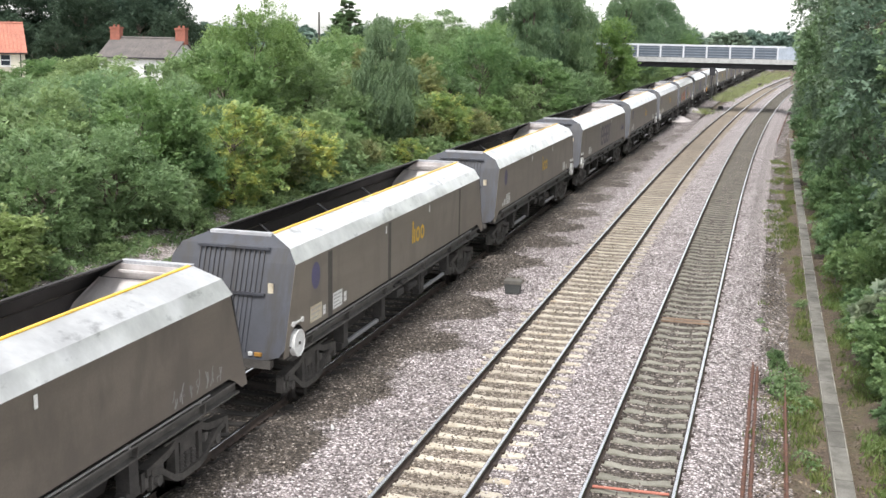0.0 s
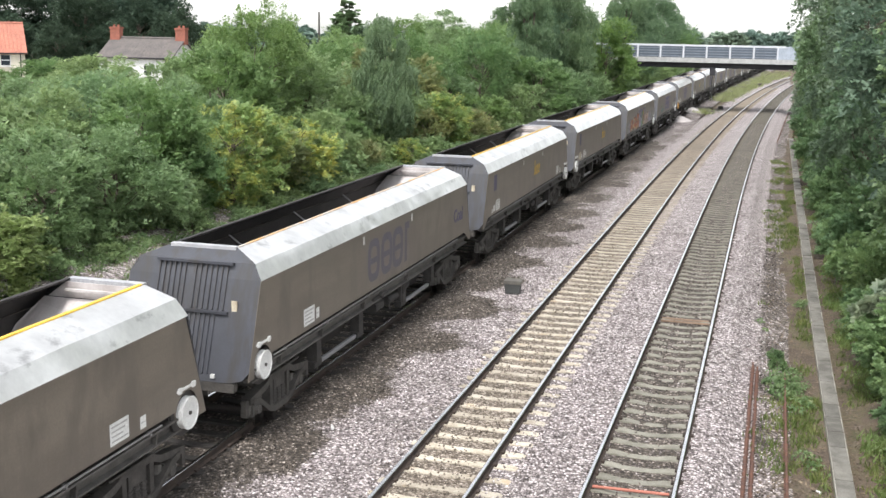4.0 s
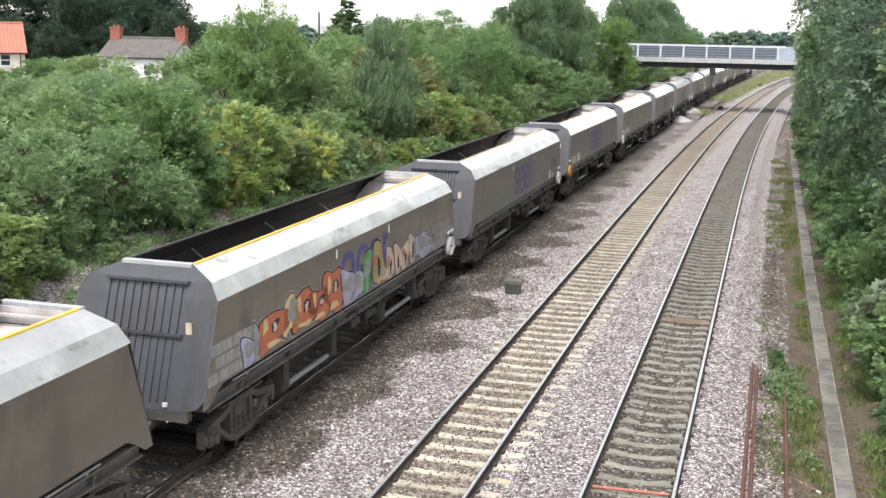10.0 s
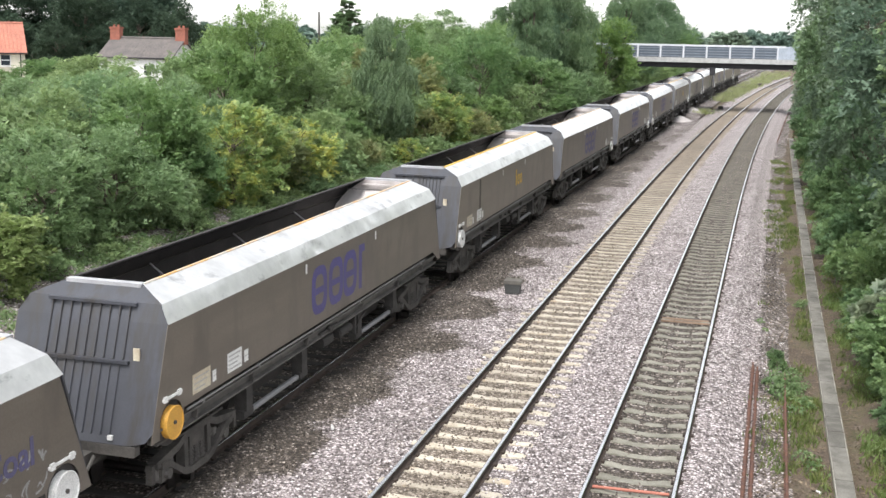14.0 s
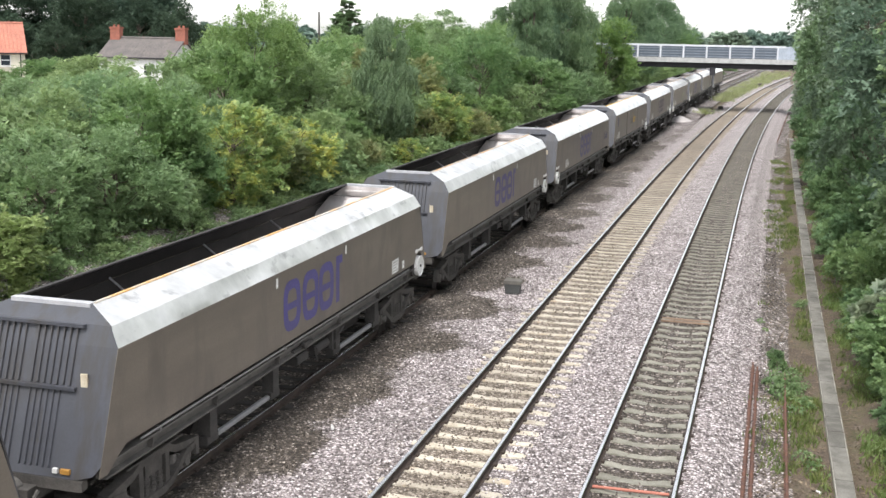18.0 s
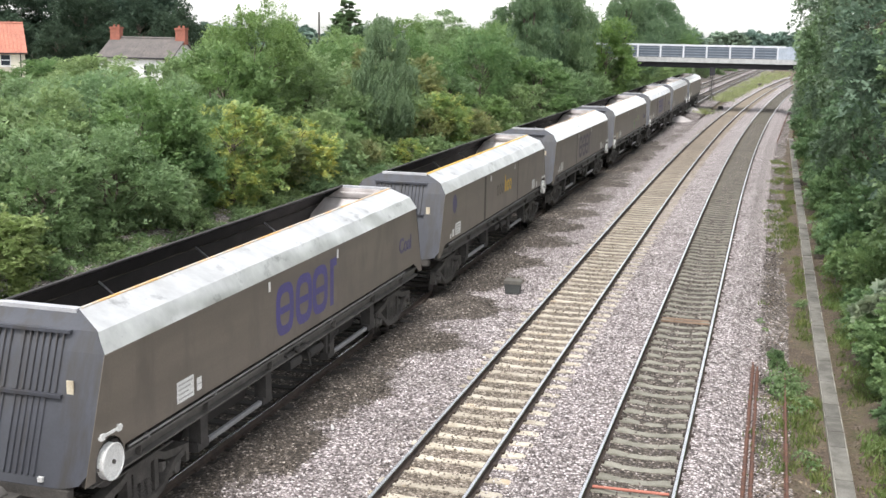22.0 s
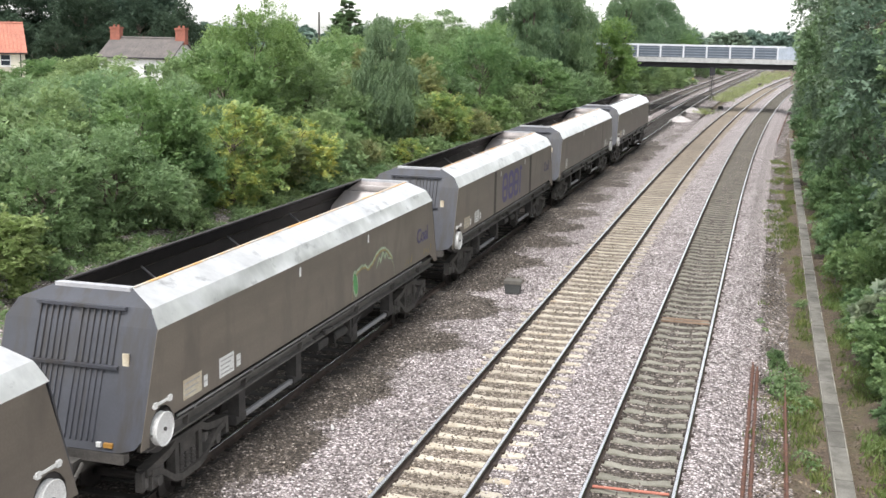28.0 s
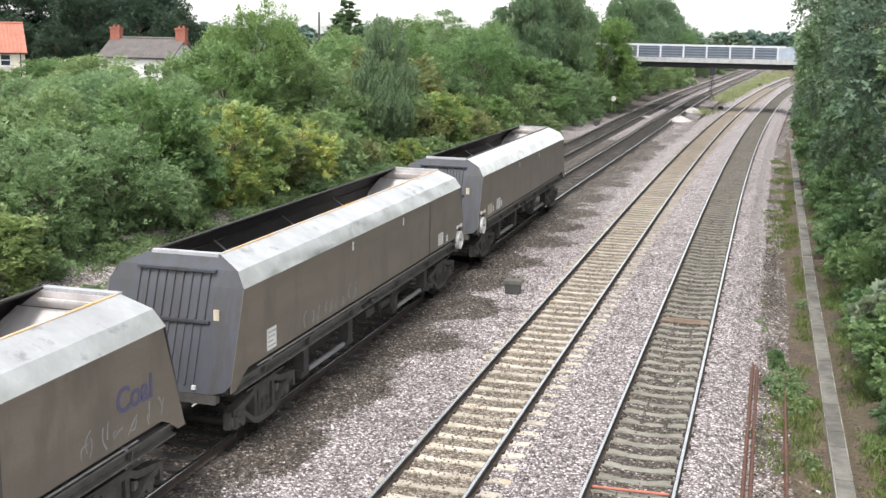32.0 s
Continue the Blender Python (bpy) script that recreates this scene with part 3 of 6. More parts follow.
def m_canopy(seed, rev):
    def go():
        s = Shape()
        n = 120
        rng = np.random.default_rng(seed)
        dents = [(rng.uniform(-6.6, 6.6), rng.uniform(0.1, 0.9), rng.uniform(0.12, 0.40), rng.choice([-1, -1, 1]) * rng.uniform(0.005, 0.018)) for _ in range(22)]
        dents += [(-6.3 + 1.4 * k + rng.uniform(-0.1, 0.1), 0.82, 0.13, -rng.uniform(0.005, 0.018)) for k in range(10)]
        for q0, q1, c in ((0.0, 0.4, 5), (0.4, 1.0, 8)):
            vs, k = [], c + 1
            for j in range(n + 1):
                for i in range(c + 1):
                    q = q0 + (q1 - q0) * i / c
                    if q0 == 0.0:
                        x, z, out = HW + (1.21 - HW) * q / 0.4, 3.04 + 0.29 * q / 0.4, (0.86, 0.5)
                    else:
                        x, z, out = 1.21 + (0.68 - 1.21) * (q - 0.4) / 0.6, 3.33 + 0.22 * (q - 0.4) / 0.6, (0.38, 0.92)
                    if abs(q - 0.4) < 0.01:
                        out = (0.65, 0.75)
                    y = (-1 + 2 * j / n) * half_len(z, (j > n / 2) != rev)
                    d = 0.010 * noise.noise((y * 0.7, q * 2.0, seed)) + 0.003 * noise.noise((y * 2.6, q * 4, seed + 5))
                    for dy, dq, dr, dd in dents:
                        e = ((y - dy) / dr) ** 2 + ((q - dq) * 0.85 / dr) ** 2
                        if e < 6:
                            d += dd * math.exp(-e)
                    d *= min(1.0, 10 * min(j, n - j) / n) * (0.3 if q in (0.0, 1.0) else 1.0)
                    vs.append((x + d * out[0], y, z + d * out[1]))
            s.add(vs, [(j * k + i, j * k + i + 1, (j + 1) * k + i + 1, (j + 1) * k + i) for j in range(n) for i in range(c)])
            s.add([(p[0] - 0.02, p[1], p[2] - 0.03) for p in vs], [((j + 1) * k + i, (j + 1) * k + i + 1, j * k + i + 1, j * k + i) for j in range(n) for i in range(c)], 1)
        return s.mesh("canopy", [SILVER, INNER], True)
    return go


def m_stripe(name, material, rev, x0=0.63, z1=3.566):
    def go():
        y0, y1 = (-7.18, 6.83) if rev else (-6.83, 7.18)
        return Shape().box(x0, 0.70, y0, y1, 3.535, z1, 0, 0.006).mesh(name, material)
    return go


def m_end(far):
    def end_pt(x, z):
        return (x, -half_len(z, far), z)

    s = Shape()
    lo = [(-1.0, 1.20), (1.0, 1.20), (1.26, 1.27), (HW - 0.005, 1.42), (HW - 0.005, 3.04), (-HW + 0.005, 3.04), (-HW + 0.005, 1.42), (-1.26, 1.27)]
    s.plate([end_pt(x, z) for x, z in lo], 0.03)
    s.plate([end_pt(x, z) for x, z in ((-HW, 3.04), (HW, 3.04), (1.21, 3.33), (-1.21, 3.33))], 0.03)
    s.plate([end_pt(x, z) for x, z in ((-1.21, 3.33), (1.21, 3.33), (0.68, 3.55), (-0.68, 3.55))], 0.03)
    return s.mesh("end_panel", ENDGREY)


def m_rib(z0, z1, far):
    def go():
        w, d = 0.018, 0.026
        a, b = half_len(z0, far), half_len(z1, far)
        s = Shape()
        s.add([(-w, -a, z0), (w, -a, z0), (w * 0.6, -a - d, z0 + 0.03), (-w * 0.6, -a - d, z0 + 0.03), (-w, -b, z1), (w, -b, z1), (w * 0.6, -b - d, z1), (-w * 0.6, -b - d, z1)],
              [(0, 1, 2, 3), (3, 2, 6, 7), (1, 5, 6, 2), (0, 3, 7, 4), (4, 7, 6, 5)])
        return s.mesh("rib", ENDGREY)
    return go


def m_rail_bar(hw, z, tall, far):
    def go():
        y = -half_len(z, far)
        return Shape().box(-hw, hw, y - 0.07, y + 0.01, z - tall, z + tall, 0).mesh("cross_bar", ENDGREY)
    return go


def m_topbar(far):
    y = 7.31 if far else 6.95
    return Shape().box(-0.70, 0.68, -y, 0.15 - y, 3.49, 3.565, 0, 0.0).mesh("top_bar", CAPBAR)


def m_inner():
    s = Shape()
    t = 0.012
    for sx in (-1, 1):
        x = sx * 1.33
        q = [(x, -half_len(3.0) + 0.05, 3.02), (x, half_len(3.0) - 0.05, 3.02), (x, half_len(3.0) - 0.05, 1.7), (x, -half_len(3.0) + 0.05, 1.7)]
        s.plate(q if sx > 0 else q[::-1], -t)
        s.plate([(x, -7.2, 1.7), (x, 7.2, 1.7), (sx * 0.35, 7.2, 0.75), (sx * 0.35, -7.2, 0.75)], t)
    s.box(-0.36, 0.36, -4.6, 4.6, 0.70, 0.76)
    return s.mesh("inner_liner", INNER)


def m_slope(far):
    s = Shape()
    e = 0.30 if far else 0.0
    s.plate([(-1.12, 7.05 + e * 0.3, 3.22), (1.12, 7.05 + e * 0.3, 3.22), (1.30, 6.6, 2.85), (1.30, 5.35, 1.72), (0.9, 4.3, 0.85), (-0.9, 4.3, 0.85), (-1.30, 5.35, 1.72), (-1.30, 6.6, 2.85)], 0.015)
    s.plate([(-0.66, 6.80 + e, 3.52), (0.66, 6.80 + e, 3.52), (1.06, 7.04 + e * 0.4, 3.24), (-1.06, 7.04 + e * 0.4, 3.24)], 0.012)
    s.box(-0.64, 0.64, 6.70 + e, 6.76 + e, 3.38, 3.42)
    return s.mesh("slope_plate", SLOPE)


def m_stay():
    s = Shape()
    s.tube((-1.27, 0, 3.08), (-0.45, -0.1, 2.55), 0.02, k=6)
    s.tube((1.27, 0, 3.08), (0.45, 0.1, 2.55), 0.02, k=6)
    s.tube((-1.3, 0, 2.02), (1.3, 0, 2.02), 0.03, k=6)
    return s.mesh("cross_stay", CAPBAR)


def m_sill():
    s = Shape()
    s.extrude([(1.16, 1.15), (1.34, 1.15), (1.34, 1.18), (1.25, 1.20), (1.25, 1.35), (1.37, 1.375), (1.37, 1.41), (1.16, 1.41)], -7.7, 7.7)
    for y in (-6.4, -4.25, -1.65, 1.65, 4.25, 6.4):
        s.add([(1.23, y - 0.02, 1.19), (1.23, y + 0.02, 1.19), (1.23, y + 0.02, 1.37), (1.23, y - 0.02, 1.37), (1.335, y - 0.02, 1.18), (1.335, y + 0.02, 1.18), (1.36, y + 0.02, 1.38), (1.36, y - 0.02, 1.38)],
              [(4, 5, 6, 7), (0, 4, 7, 3), (1, 2, 6, 5), (0, 1, 5, 4), (3, 7, 6, 2)])
    return s.mesh("sole_bar", LEDGE)


def m_pipe():
    s = Shape()
    s.tube((1.345, -6.75, 1.455), (1.345, 6.55, 1.455), 0.020, k=7)
    for y in (-6.2, -4.0, -1.4, 1.4, 4.0, 6.2):
        s.box(1.30, 1.37, y - 0.025, y + 0.025, 1.405, 1.475)
    return s.mesh("air_pipe", PIPE)


def m_valve():
    """Levers and a small cylinder under the floor."""
    s = Shape()
    s.tube((1.18, -0.35, 0.90), (1.18, 0.35, 0.90), 0.11, k=12)
    s.box(1.26, 1.32, 0.42, 0.50, 0.72, 1.12)
    s.tube((1.30, 0.46, 0.80), (1.30, 1.15, 1.06), 0.018, k=6)
    s.tube((1.29, -0.5, 1.0), (1.29, -0.38, 0.7), 0.022, k=6)
    return s.mesh("brake_gear", GEAR)


# near-black box that stands in for the shade behind the sill
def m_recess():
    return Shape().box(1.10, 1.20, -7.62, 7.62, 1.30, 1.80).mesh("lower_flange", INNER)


def m_headstock():
    s = Shape()
    s.box(-1.10, 1.10, -7.97, -7.82, 1.02, 1.19, 0, 0.02)
    s.box(-0.35, 0.35, -8.2, -7.6, 0.82, 1.05)
    return s.mesh("headstock", FRAME)


def m_coupler():
    s = Shape()
    s.tube((0, -8.78, 0.98), (0, -8.05, 0.98), 0.17, 0.2, 12)
    s.tube((0, -8.35, 0.98), (0, -8.25, 0.98), 0.24, 0.24, 12)
    return s.mesh("drawbar", LEDGE)


def m_hose(sx):
    def go():
        s = Shape()
        p = [(sx * 0.42, -8.05, 1.0), (sx * 0.45, -8.3, 0.86), (sx * 0.40, -8.55, 0.62), (sx * 0.3, -8.75, 0.6)]
        for a, b in zip(p, p[1:]):
            s.tube(a, b, 0.032, k=6)
        return s.mesh("air_hose", FRAME)
    return go


def m_chute():
    s = Shape()
    prof = [(-1.12, 1.5), (1.12, 1.5), (0.75, 0.55), (-0.75, 0.55)]
    for y0, y1 in ((-4.2, -1.7), (1.7, 4.2)):
        s.extrude(prof, y0, y1)
    s.box(-0.45, 0.45, -7.6, 7.6, 0.95, 1.30)
    return s.mesh("discharge_chute", INNER)


def m_strut():
    s = Shape()
    s.box(1.02, 1.26, -0.13, 0.13, 0.62, 1.16)
    s.box(1.05, 1.24, -0.20, 0.20, 0.48, 0.64, 0, 0.02)
    return s.mesh("door_strut", GEAR)


def m_lowbar():
    return Shape().box(1.12, 1.21, -1.25, 1.25, 0.50, 0.59, 0, 0.015).mesh("door_bar", LOWBAR)


def m_gear():
    s = Shape()
    s.box(1.0, 1.30, -0.28, 0.28, 0.86, 1.06, 0, 0.03)
    s.tube((1.28, -0.5, 1.2), (1.28, 0.5, 1.2), 0.05, k=8)
    s.tube((1.30, -0.05, 1.25), (1.40, -0.05, 1.25), 0.07, k=10)
    return s.mesh("door_gear", GEAR)


def m_bogie():
    """Cast side frames: a top chord, a sagging lower chord and open windows between them."""
    s = Shape()

    def chord(sx, line, tall, x0=1.0, x1=1.17):
        k = len(line)
        up = [(y, z + tall / 2) for y, z in line]
        dn = [(y, z - tall / 2) for y, z in line]
        o = up + dn[::-1]
        m = len(o)
        vs = [(sx * x0, y, z) for y, z in o] + [(sx * x1, y, z) for y, z in o]
        fs = [(i, (i + 1) % m, (i + 1) % m + m, i + m) for i in range(m)]
        fs += [(i, m - 1 - i, m - 2 - i, i + 1) for i in range(k - 1)] + [(m + i, m + i + 1, 2 * m - 2 - i, 2 * m - 1 - i) for i in range(k - 1)]
        s.add(vs, fs)

    for sx in (-1, 1):
        chord(sx, [(-1.36, 0.70), (-1.05, 0.74), (-0.66, 0.80), (-0.38, 0.92), (0.38, 0.92), (0.66, 0.80), (1.05, 0.74), (1.36, 0.70)], 0.13, 1.0, 1.19)
        chord(sx, [(-1.24, 0.66), (-0.98, 0.62), (-0.74, 0.46), (-0.52, 0.31), (-0.30, 0.25), (0.30, 0.25), (0.52, 0.31), (0.74, 0.46), (0.98, 0.62), (1.24, 0.66)], 0.12, 1.0, 1.21)
        for y in (-0.40, 0.40):
            s.box(sx * 1.09 - 0.085, sx * 1.09 + 0.085, y - 0.06, y + 0.06, 0.26, 0.92)
        for y in (-0.20, 0.0, 0.20):
            s.tube((sx * 1.10, y, 0.30), (sx * 1.10, y, 0.62), 0.075, k=8)
            for q in range(4):
                s.tube((sx * 1.10, y, 0.34 + q * 0.07), (sx * 1.10, y, 0.365 + q * 0.07), 0.092, k=8)
        for y in (-1.43, 1.43):
            s.box(sx * 1.10 - 0.06, sx * 1.10 + 0.06, y - 0.05, y + 0.05, 0.42, 0.74)
        s.tube((sx * 1.2, -0.85, 0.98), (sx * 1.2, 0.85, 0.98), 0.02, k=6)
    s.box(-1.16, 1.16, -0.26, 0.26, 0.62, 0.84)
    s.tube((0, 0, 0.84), (0, 0, 1.02), 0.34, k=14)
    return s.mesh("bogie", FRAME)


def m_axlebox():
    s = Shape()
    s.box(-0.09, 0.12, -0.15, 0.15, -0.14, 0.16, 0, 0.02)
    s.tube((0.10, 0, 0), (0.19, 0, 0), 0.11, 0.09, 10)
    for d in (-0.24, 0.24):
        s.tube((0.03, d, -0.05), (0.03, d, 0.20), 0.075, k=8)
    return s.mesh("axlebox", LEDGE)


def m_wheelset():
    s = Shape()
    s.tube((-1.05, 0, 0), (1.05, 0, 0), 0.08, k=10)
    for sx in (-1, 1):
        x = sx * 0.7525
        s.tube((x - sx * 0.085, 0, 0), (x - sx * 0.055, 0, 0), 0.448, 0.448, 28)
        s.tube((x - sx * 0.055, 0, 0), (x + sx * 0.06, 0, 0), 0.424, 0.418, 28)
        s.tube((x + sx * 0.058, 0, 0), (x + sx * 0.10, 0, 0), 0.20, 0.13, 14)
        for k in range(2):
            t = k * math.pi
            s.tube((x + sx * 0.058, 0.29 * math.cos(t), 0.29 * math.sin(t)), (x + sx * 0.07, 0.29 * math.cos(t), 0.29 * math.sin(t)), 0.04, k=8)
    return s.mesh("wheelset", WHEELMAT)


def m_disc(material):
    def go():
        s = Shape()
        # off-centre black disc painted in as the shaded gap round the wheel
        s.tube((HW - 0.10, -0.015, 0.035), (HW - 0.05, -0.015, 0.035), 0.42, 0.42, 28, slot=2)
        s.tube((HW - 0.06, 0, 0), (HW + 0.05, 0, 0), 0.275, 0.265, 28)
        for k in range(28):
            a, b = 2 * math.pi * k / 28, 2 * math.pi * (k + 1) / 28
            s.tube((HW + 0.055, 0.268 * math.cos(a), 0.268 * math.sin(a)), (HW + 0.055, 0.268 * math.cos(b), 0.268 * math.sin(b)), 0.014, k=5)
        s.tube((HW + 0.05, 0, 0), (HW + 0.075, 0, 0), 0.035, k=8, slot=1)
        return s.mesh("handbrake_wheel", [material, FRAME, INNER])
    return go


def m_bracket():
    s = Shape()
    s.box(HW + 0.002, HW + 0.025, -0.30, 0.30, -0.018, 0.022)
    for y in (-0.22, 0.22):
        s.box(HW + 0.002, HW + 0.035, y - 0.045, y + 0.045, -0.045, 0.05)
    return s.mesh("handle_bracket", WHITE)


def m_panel(w, h, material, lines):
    def go():
        s = Shape()
        s.box(HW + 0.003, HW + 0.008, -w / 2, w / 2, -h / 2, h / 2)
        for k in range(lines):
            z = h / 2 - (k + 0.8) * h / (lines + 0.6)
            s.box(HW + 0.008, HW + 0.011, -w * 0.42, w * (0.42 - 0.25 * ((k * 7) % 3) / 2), z - h * 0.035, z + h * 0.035, 1)
        return s.mesh("data_panel", [material, PRINT])
    return go


def m_tab(h=0.19, w=0.075, material=None):
    def go():
        return Shape().box(HW + 0.012, HW + 0.02, -w / 2, w / 2, -h / 2, h / 2).mesh("marker_tab", material or WHITE)
    return go


def ring_shape(s, cy, cz, wy, wz, st, k=20, slot=0, x=HW + 0.004, power=2.6):
    """A hollow rounded oblong on the wagon's side."""
    pts = []
    for i in range(k):
        t = 2 * math.pi * i / k
        c, d = math.cos(t), math.sin(t)
        pts.append((math.copysign(abs(c) ** (2 / power), c), math.copysign(abs(d) ** (2 / power), d)))
    o = [(x, cy + a * wy, cz + b * wz) for a, b in pts]
    n_ = [(x, cy + a * (wy - st), cz + b * (wz - st)) for a, b in pts]
    s.add(o + n_, [(i, (i + 1) % k, (i + 1) % k + k, i + k) for i in range(k)], slot)


def bar(s, y0, y1, z0, z1, slot=0, x=HW + 0.004):
    s.add([(x, y0, z0), (x, y1, z0), (x, y1, z1), (x, y0, z1)], [(0, 1, 2, 3)], slot)


def m_yellow(k):
    """Plain yellow upright and ring shapes, and their worn grey neighbours."""
    def go():
        s = Shape()
        if k == 0:
            bar(s, 0.30, 0.40, 2.13, 2.72)
        elif k == 1:
            bar(s, 0.46, 0.56, 2.13, 2.50)
        elif k == 2:
            ring_shape(s, 0.79, 2.32, 0.16, 0.20, 0.085)
        elif k == 3:
            ring_shape(s, 1.19, 2.32, 0.17, 0.20, 0.085, power=2.0)
        else:
            ring_shape(s, (-0.75, -0.38, -0.05)[k - 4], 2.31, 0.14, 0.19, 0.07)
        return s.mesh("yellow_mark", YELLOW if k < 4 else GHOST)
    return go


def m_blue(k, material):
    """One bold block of the blue side mark: a ring with a bar, or the hooked stem."""
    def go():
        s = Shape()
        if k < 3:
            cy = (-1.12, -0.18, 0.68)[k]
            ring_shape(s, cy, 2.27, 0.42, 0.52, 0.19, power=3.2)
            bar(s, cy - 0.225, cy + 0.225, 2.19, 2.33)
        else:
            s.add([(HW + 0.004, y, z) for y, z in ((1.24, 1.77), (1.44, 1.77), (1.44, 2.62), (1.62, 2.62), (1.62, 2.80), (1.24, 2.80))], [tuple(range(6))])
        return s.mesh("blue_mark", material)
    return go


def m_spot():
    s = Shape()
    k = 18
    s.add([(HW + 0.004, -6.3 + 0.23 * math.cos(2 * math.pi * i / k), 2.62 + 0.29 * math.sin(2 * math.pi * i / k)) for i in range(k)], [tuple(range(k))])
    return s.mesh("blue_spot", SPOTBLUE)


def m_spot_square():
    s = Shape()
    bar(s, -6.5, -6.1, 2.36, 2.9)
    return s.mesh("blue_patch", SPOTBLUE)


def m_band(y, w):
    def go():
        s = Shape()
        bar(s, y - w / 2, y + w / 2, SIDE_Z0, 3.0, x=HW + 0.003)
        return s.mesh("dark_band", BAND)
    return go


def blob(s, rng, cy, cz, ry, rz, slot, layer, ph=None):
    k = 30
    ph = rng.uniform(0, 6.28) if ph is None else ph
    pts = []
    for i in range(k):
        t = 2 * math.pi * i / k
        q = 1 + 0.20 * math.sin(2 * t + ph) + 0.15 * math.sin(3 * t + 2 * ph) + 0.06 * math.sin(5 * t + ph)
        c, d = math.cos(t), math.sin(t)
        pts.append((HW + 0.004 + layer * 0.003, cy + ry * q * math.copysign(abs(c) ** 0.75, c), min(2.98, max(SIDE_Z0 + 0.02, cz + rz * q * math.copysign(abs(d) ** 0.75, d)))))
    s.add(pts, [tuple(range(k))], slot)


def mural_parts():
    """Spray-painted rounded shapes in orange, lilac, cream and green along most of the side, and pale block rows at its ends."""
    rng = np.random.default_rng(21)
    mats = [REDG, LILAC, GREENG, TANG, PINKG, BLACKG, PALEGRAF, CREAMG]
    # start, end, number, fill, middle height, half height
    zones = ((-6.5, -5.9, 1, 1, 1.80, 0.26), (-6.0, -5.7, 1, 6, 1.90, 0.36), (-5.75, -4.55, 1, 0, 2.0, 0.38), (-4.6, -4.0, 1, 7, 2.05, 0.44), (-4.1, -3.1, 1, 0, 2.03, 0.44), (-3.3, -2.3, 1, 0, 1.95, 0.36), (-2.5, -1.5, 1, 0, 2.10, 0.50),
             (-1.6, -0.7, 1, 1, 1.98, 0.40), (-0.9, -0.1, 1, 1, 1.92, 0.36), (-0.15, 0.35, 1, 2, 2.12, 0.52), (0.45, 1.35, 1, 3, 2.10, 0.42), (0.9, 1.5, 1, 7, 1.76, 0.20), (1.5, 3.9, 4, 4, 2.0, 0.36), (3.8, 4.9, 1, 1, 2.0, 0.38), (4.7, 5.4, 1, 1, 1.85, 0.24))
    out = []
    for y0, y1, n, slot, zc, rz in zones:
        for k in range(n):
            s = Shape()
            y = y0 + (y1 - y0) * (k + 0.5) / n
            ry = 0.54 * (y1 - y0) / n
            z = zc + rng.uniform(-0.05, 0.05)
            ph = rng.uniform(0, 6.28)
            # outer halo, dark outline, fill, then highlights
            blob(s, rng, y, z, ry * 1.16, rz * 1.12, 6 if slot in (0, 4) else 1, 0, ph)
            blob(s, rng, y, z, ry * 1.08, rz * 1.06, 5, 1, ph)
            blob(s, rng, y, z, ry * 0.98, rz * 0.98, slot, 2, ph)
            if slot == 0:
                blob(s, rng, y + 0.18 * ry, z + 0.06, ry * 0.26, rz * 0.30, 5, 3)
                blob(s, rng, y + 0.16 * ry, z + 0.03, ry * 0.16, rz * 0.20, 4, 4)
                blob(s, rng, y - 0.50 * ry, z + 0.15, ry * 0.14, rz * 0.42, 7, 3)
                blob(s, rng, y + 0.05 * ry, z - 0.72 * rz, ry * 0.55, rz * 0.13, 7, 3)
            elif slot in (3, 4):
                blob(s, rng, y + 0.1 * ry, z - 0.1, ry * 0.18, rz * 0.5, 5, 3)
                blob(s, rng, y - 0.4 * ry, z + 0.2 * rz, ry * 0.3, rz * 0.35, 7 if k % 2 else 0, 3)
            else:
                blob(s, rng, y + 0.1 * ry, z + 0.15 * rz, ry * 0.6, rz * 0.45, 6, 3)
            out.append(("spray_shape", s.mesh("spray_shape", mats), "rounded spray-painted shape"))
    for r in range(3):
        for c in range(5):
            for y0, ok in ((5.5 + c * 0.42 + (r % 2) * 0.2, True), (-7.75 + c * 0.40 + (r % 2) * 0.2 + r * 0.07, c < 4)):
                if ok and y0 < 7.2 - r * 0.06 and not (y0 > 6.6 and r < 1):
                    s = Shape()
                    bar(s, y0, y0 + 0.37, 1.60 + r * 0.25, 1.81 + r * 0.25)
                    out.append(("spray_block", s.mesh("spray_block", PALEGRAF), "pale spray-painted block"))
    return out


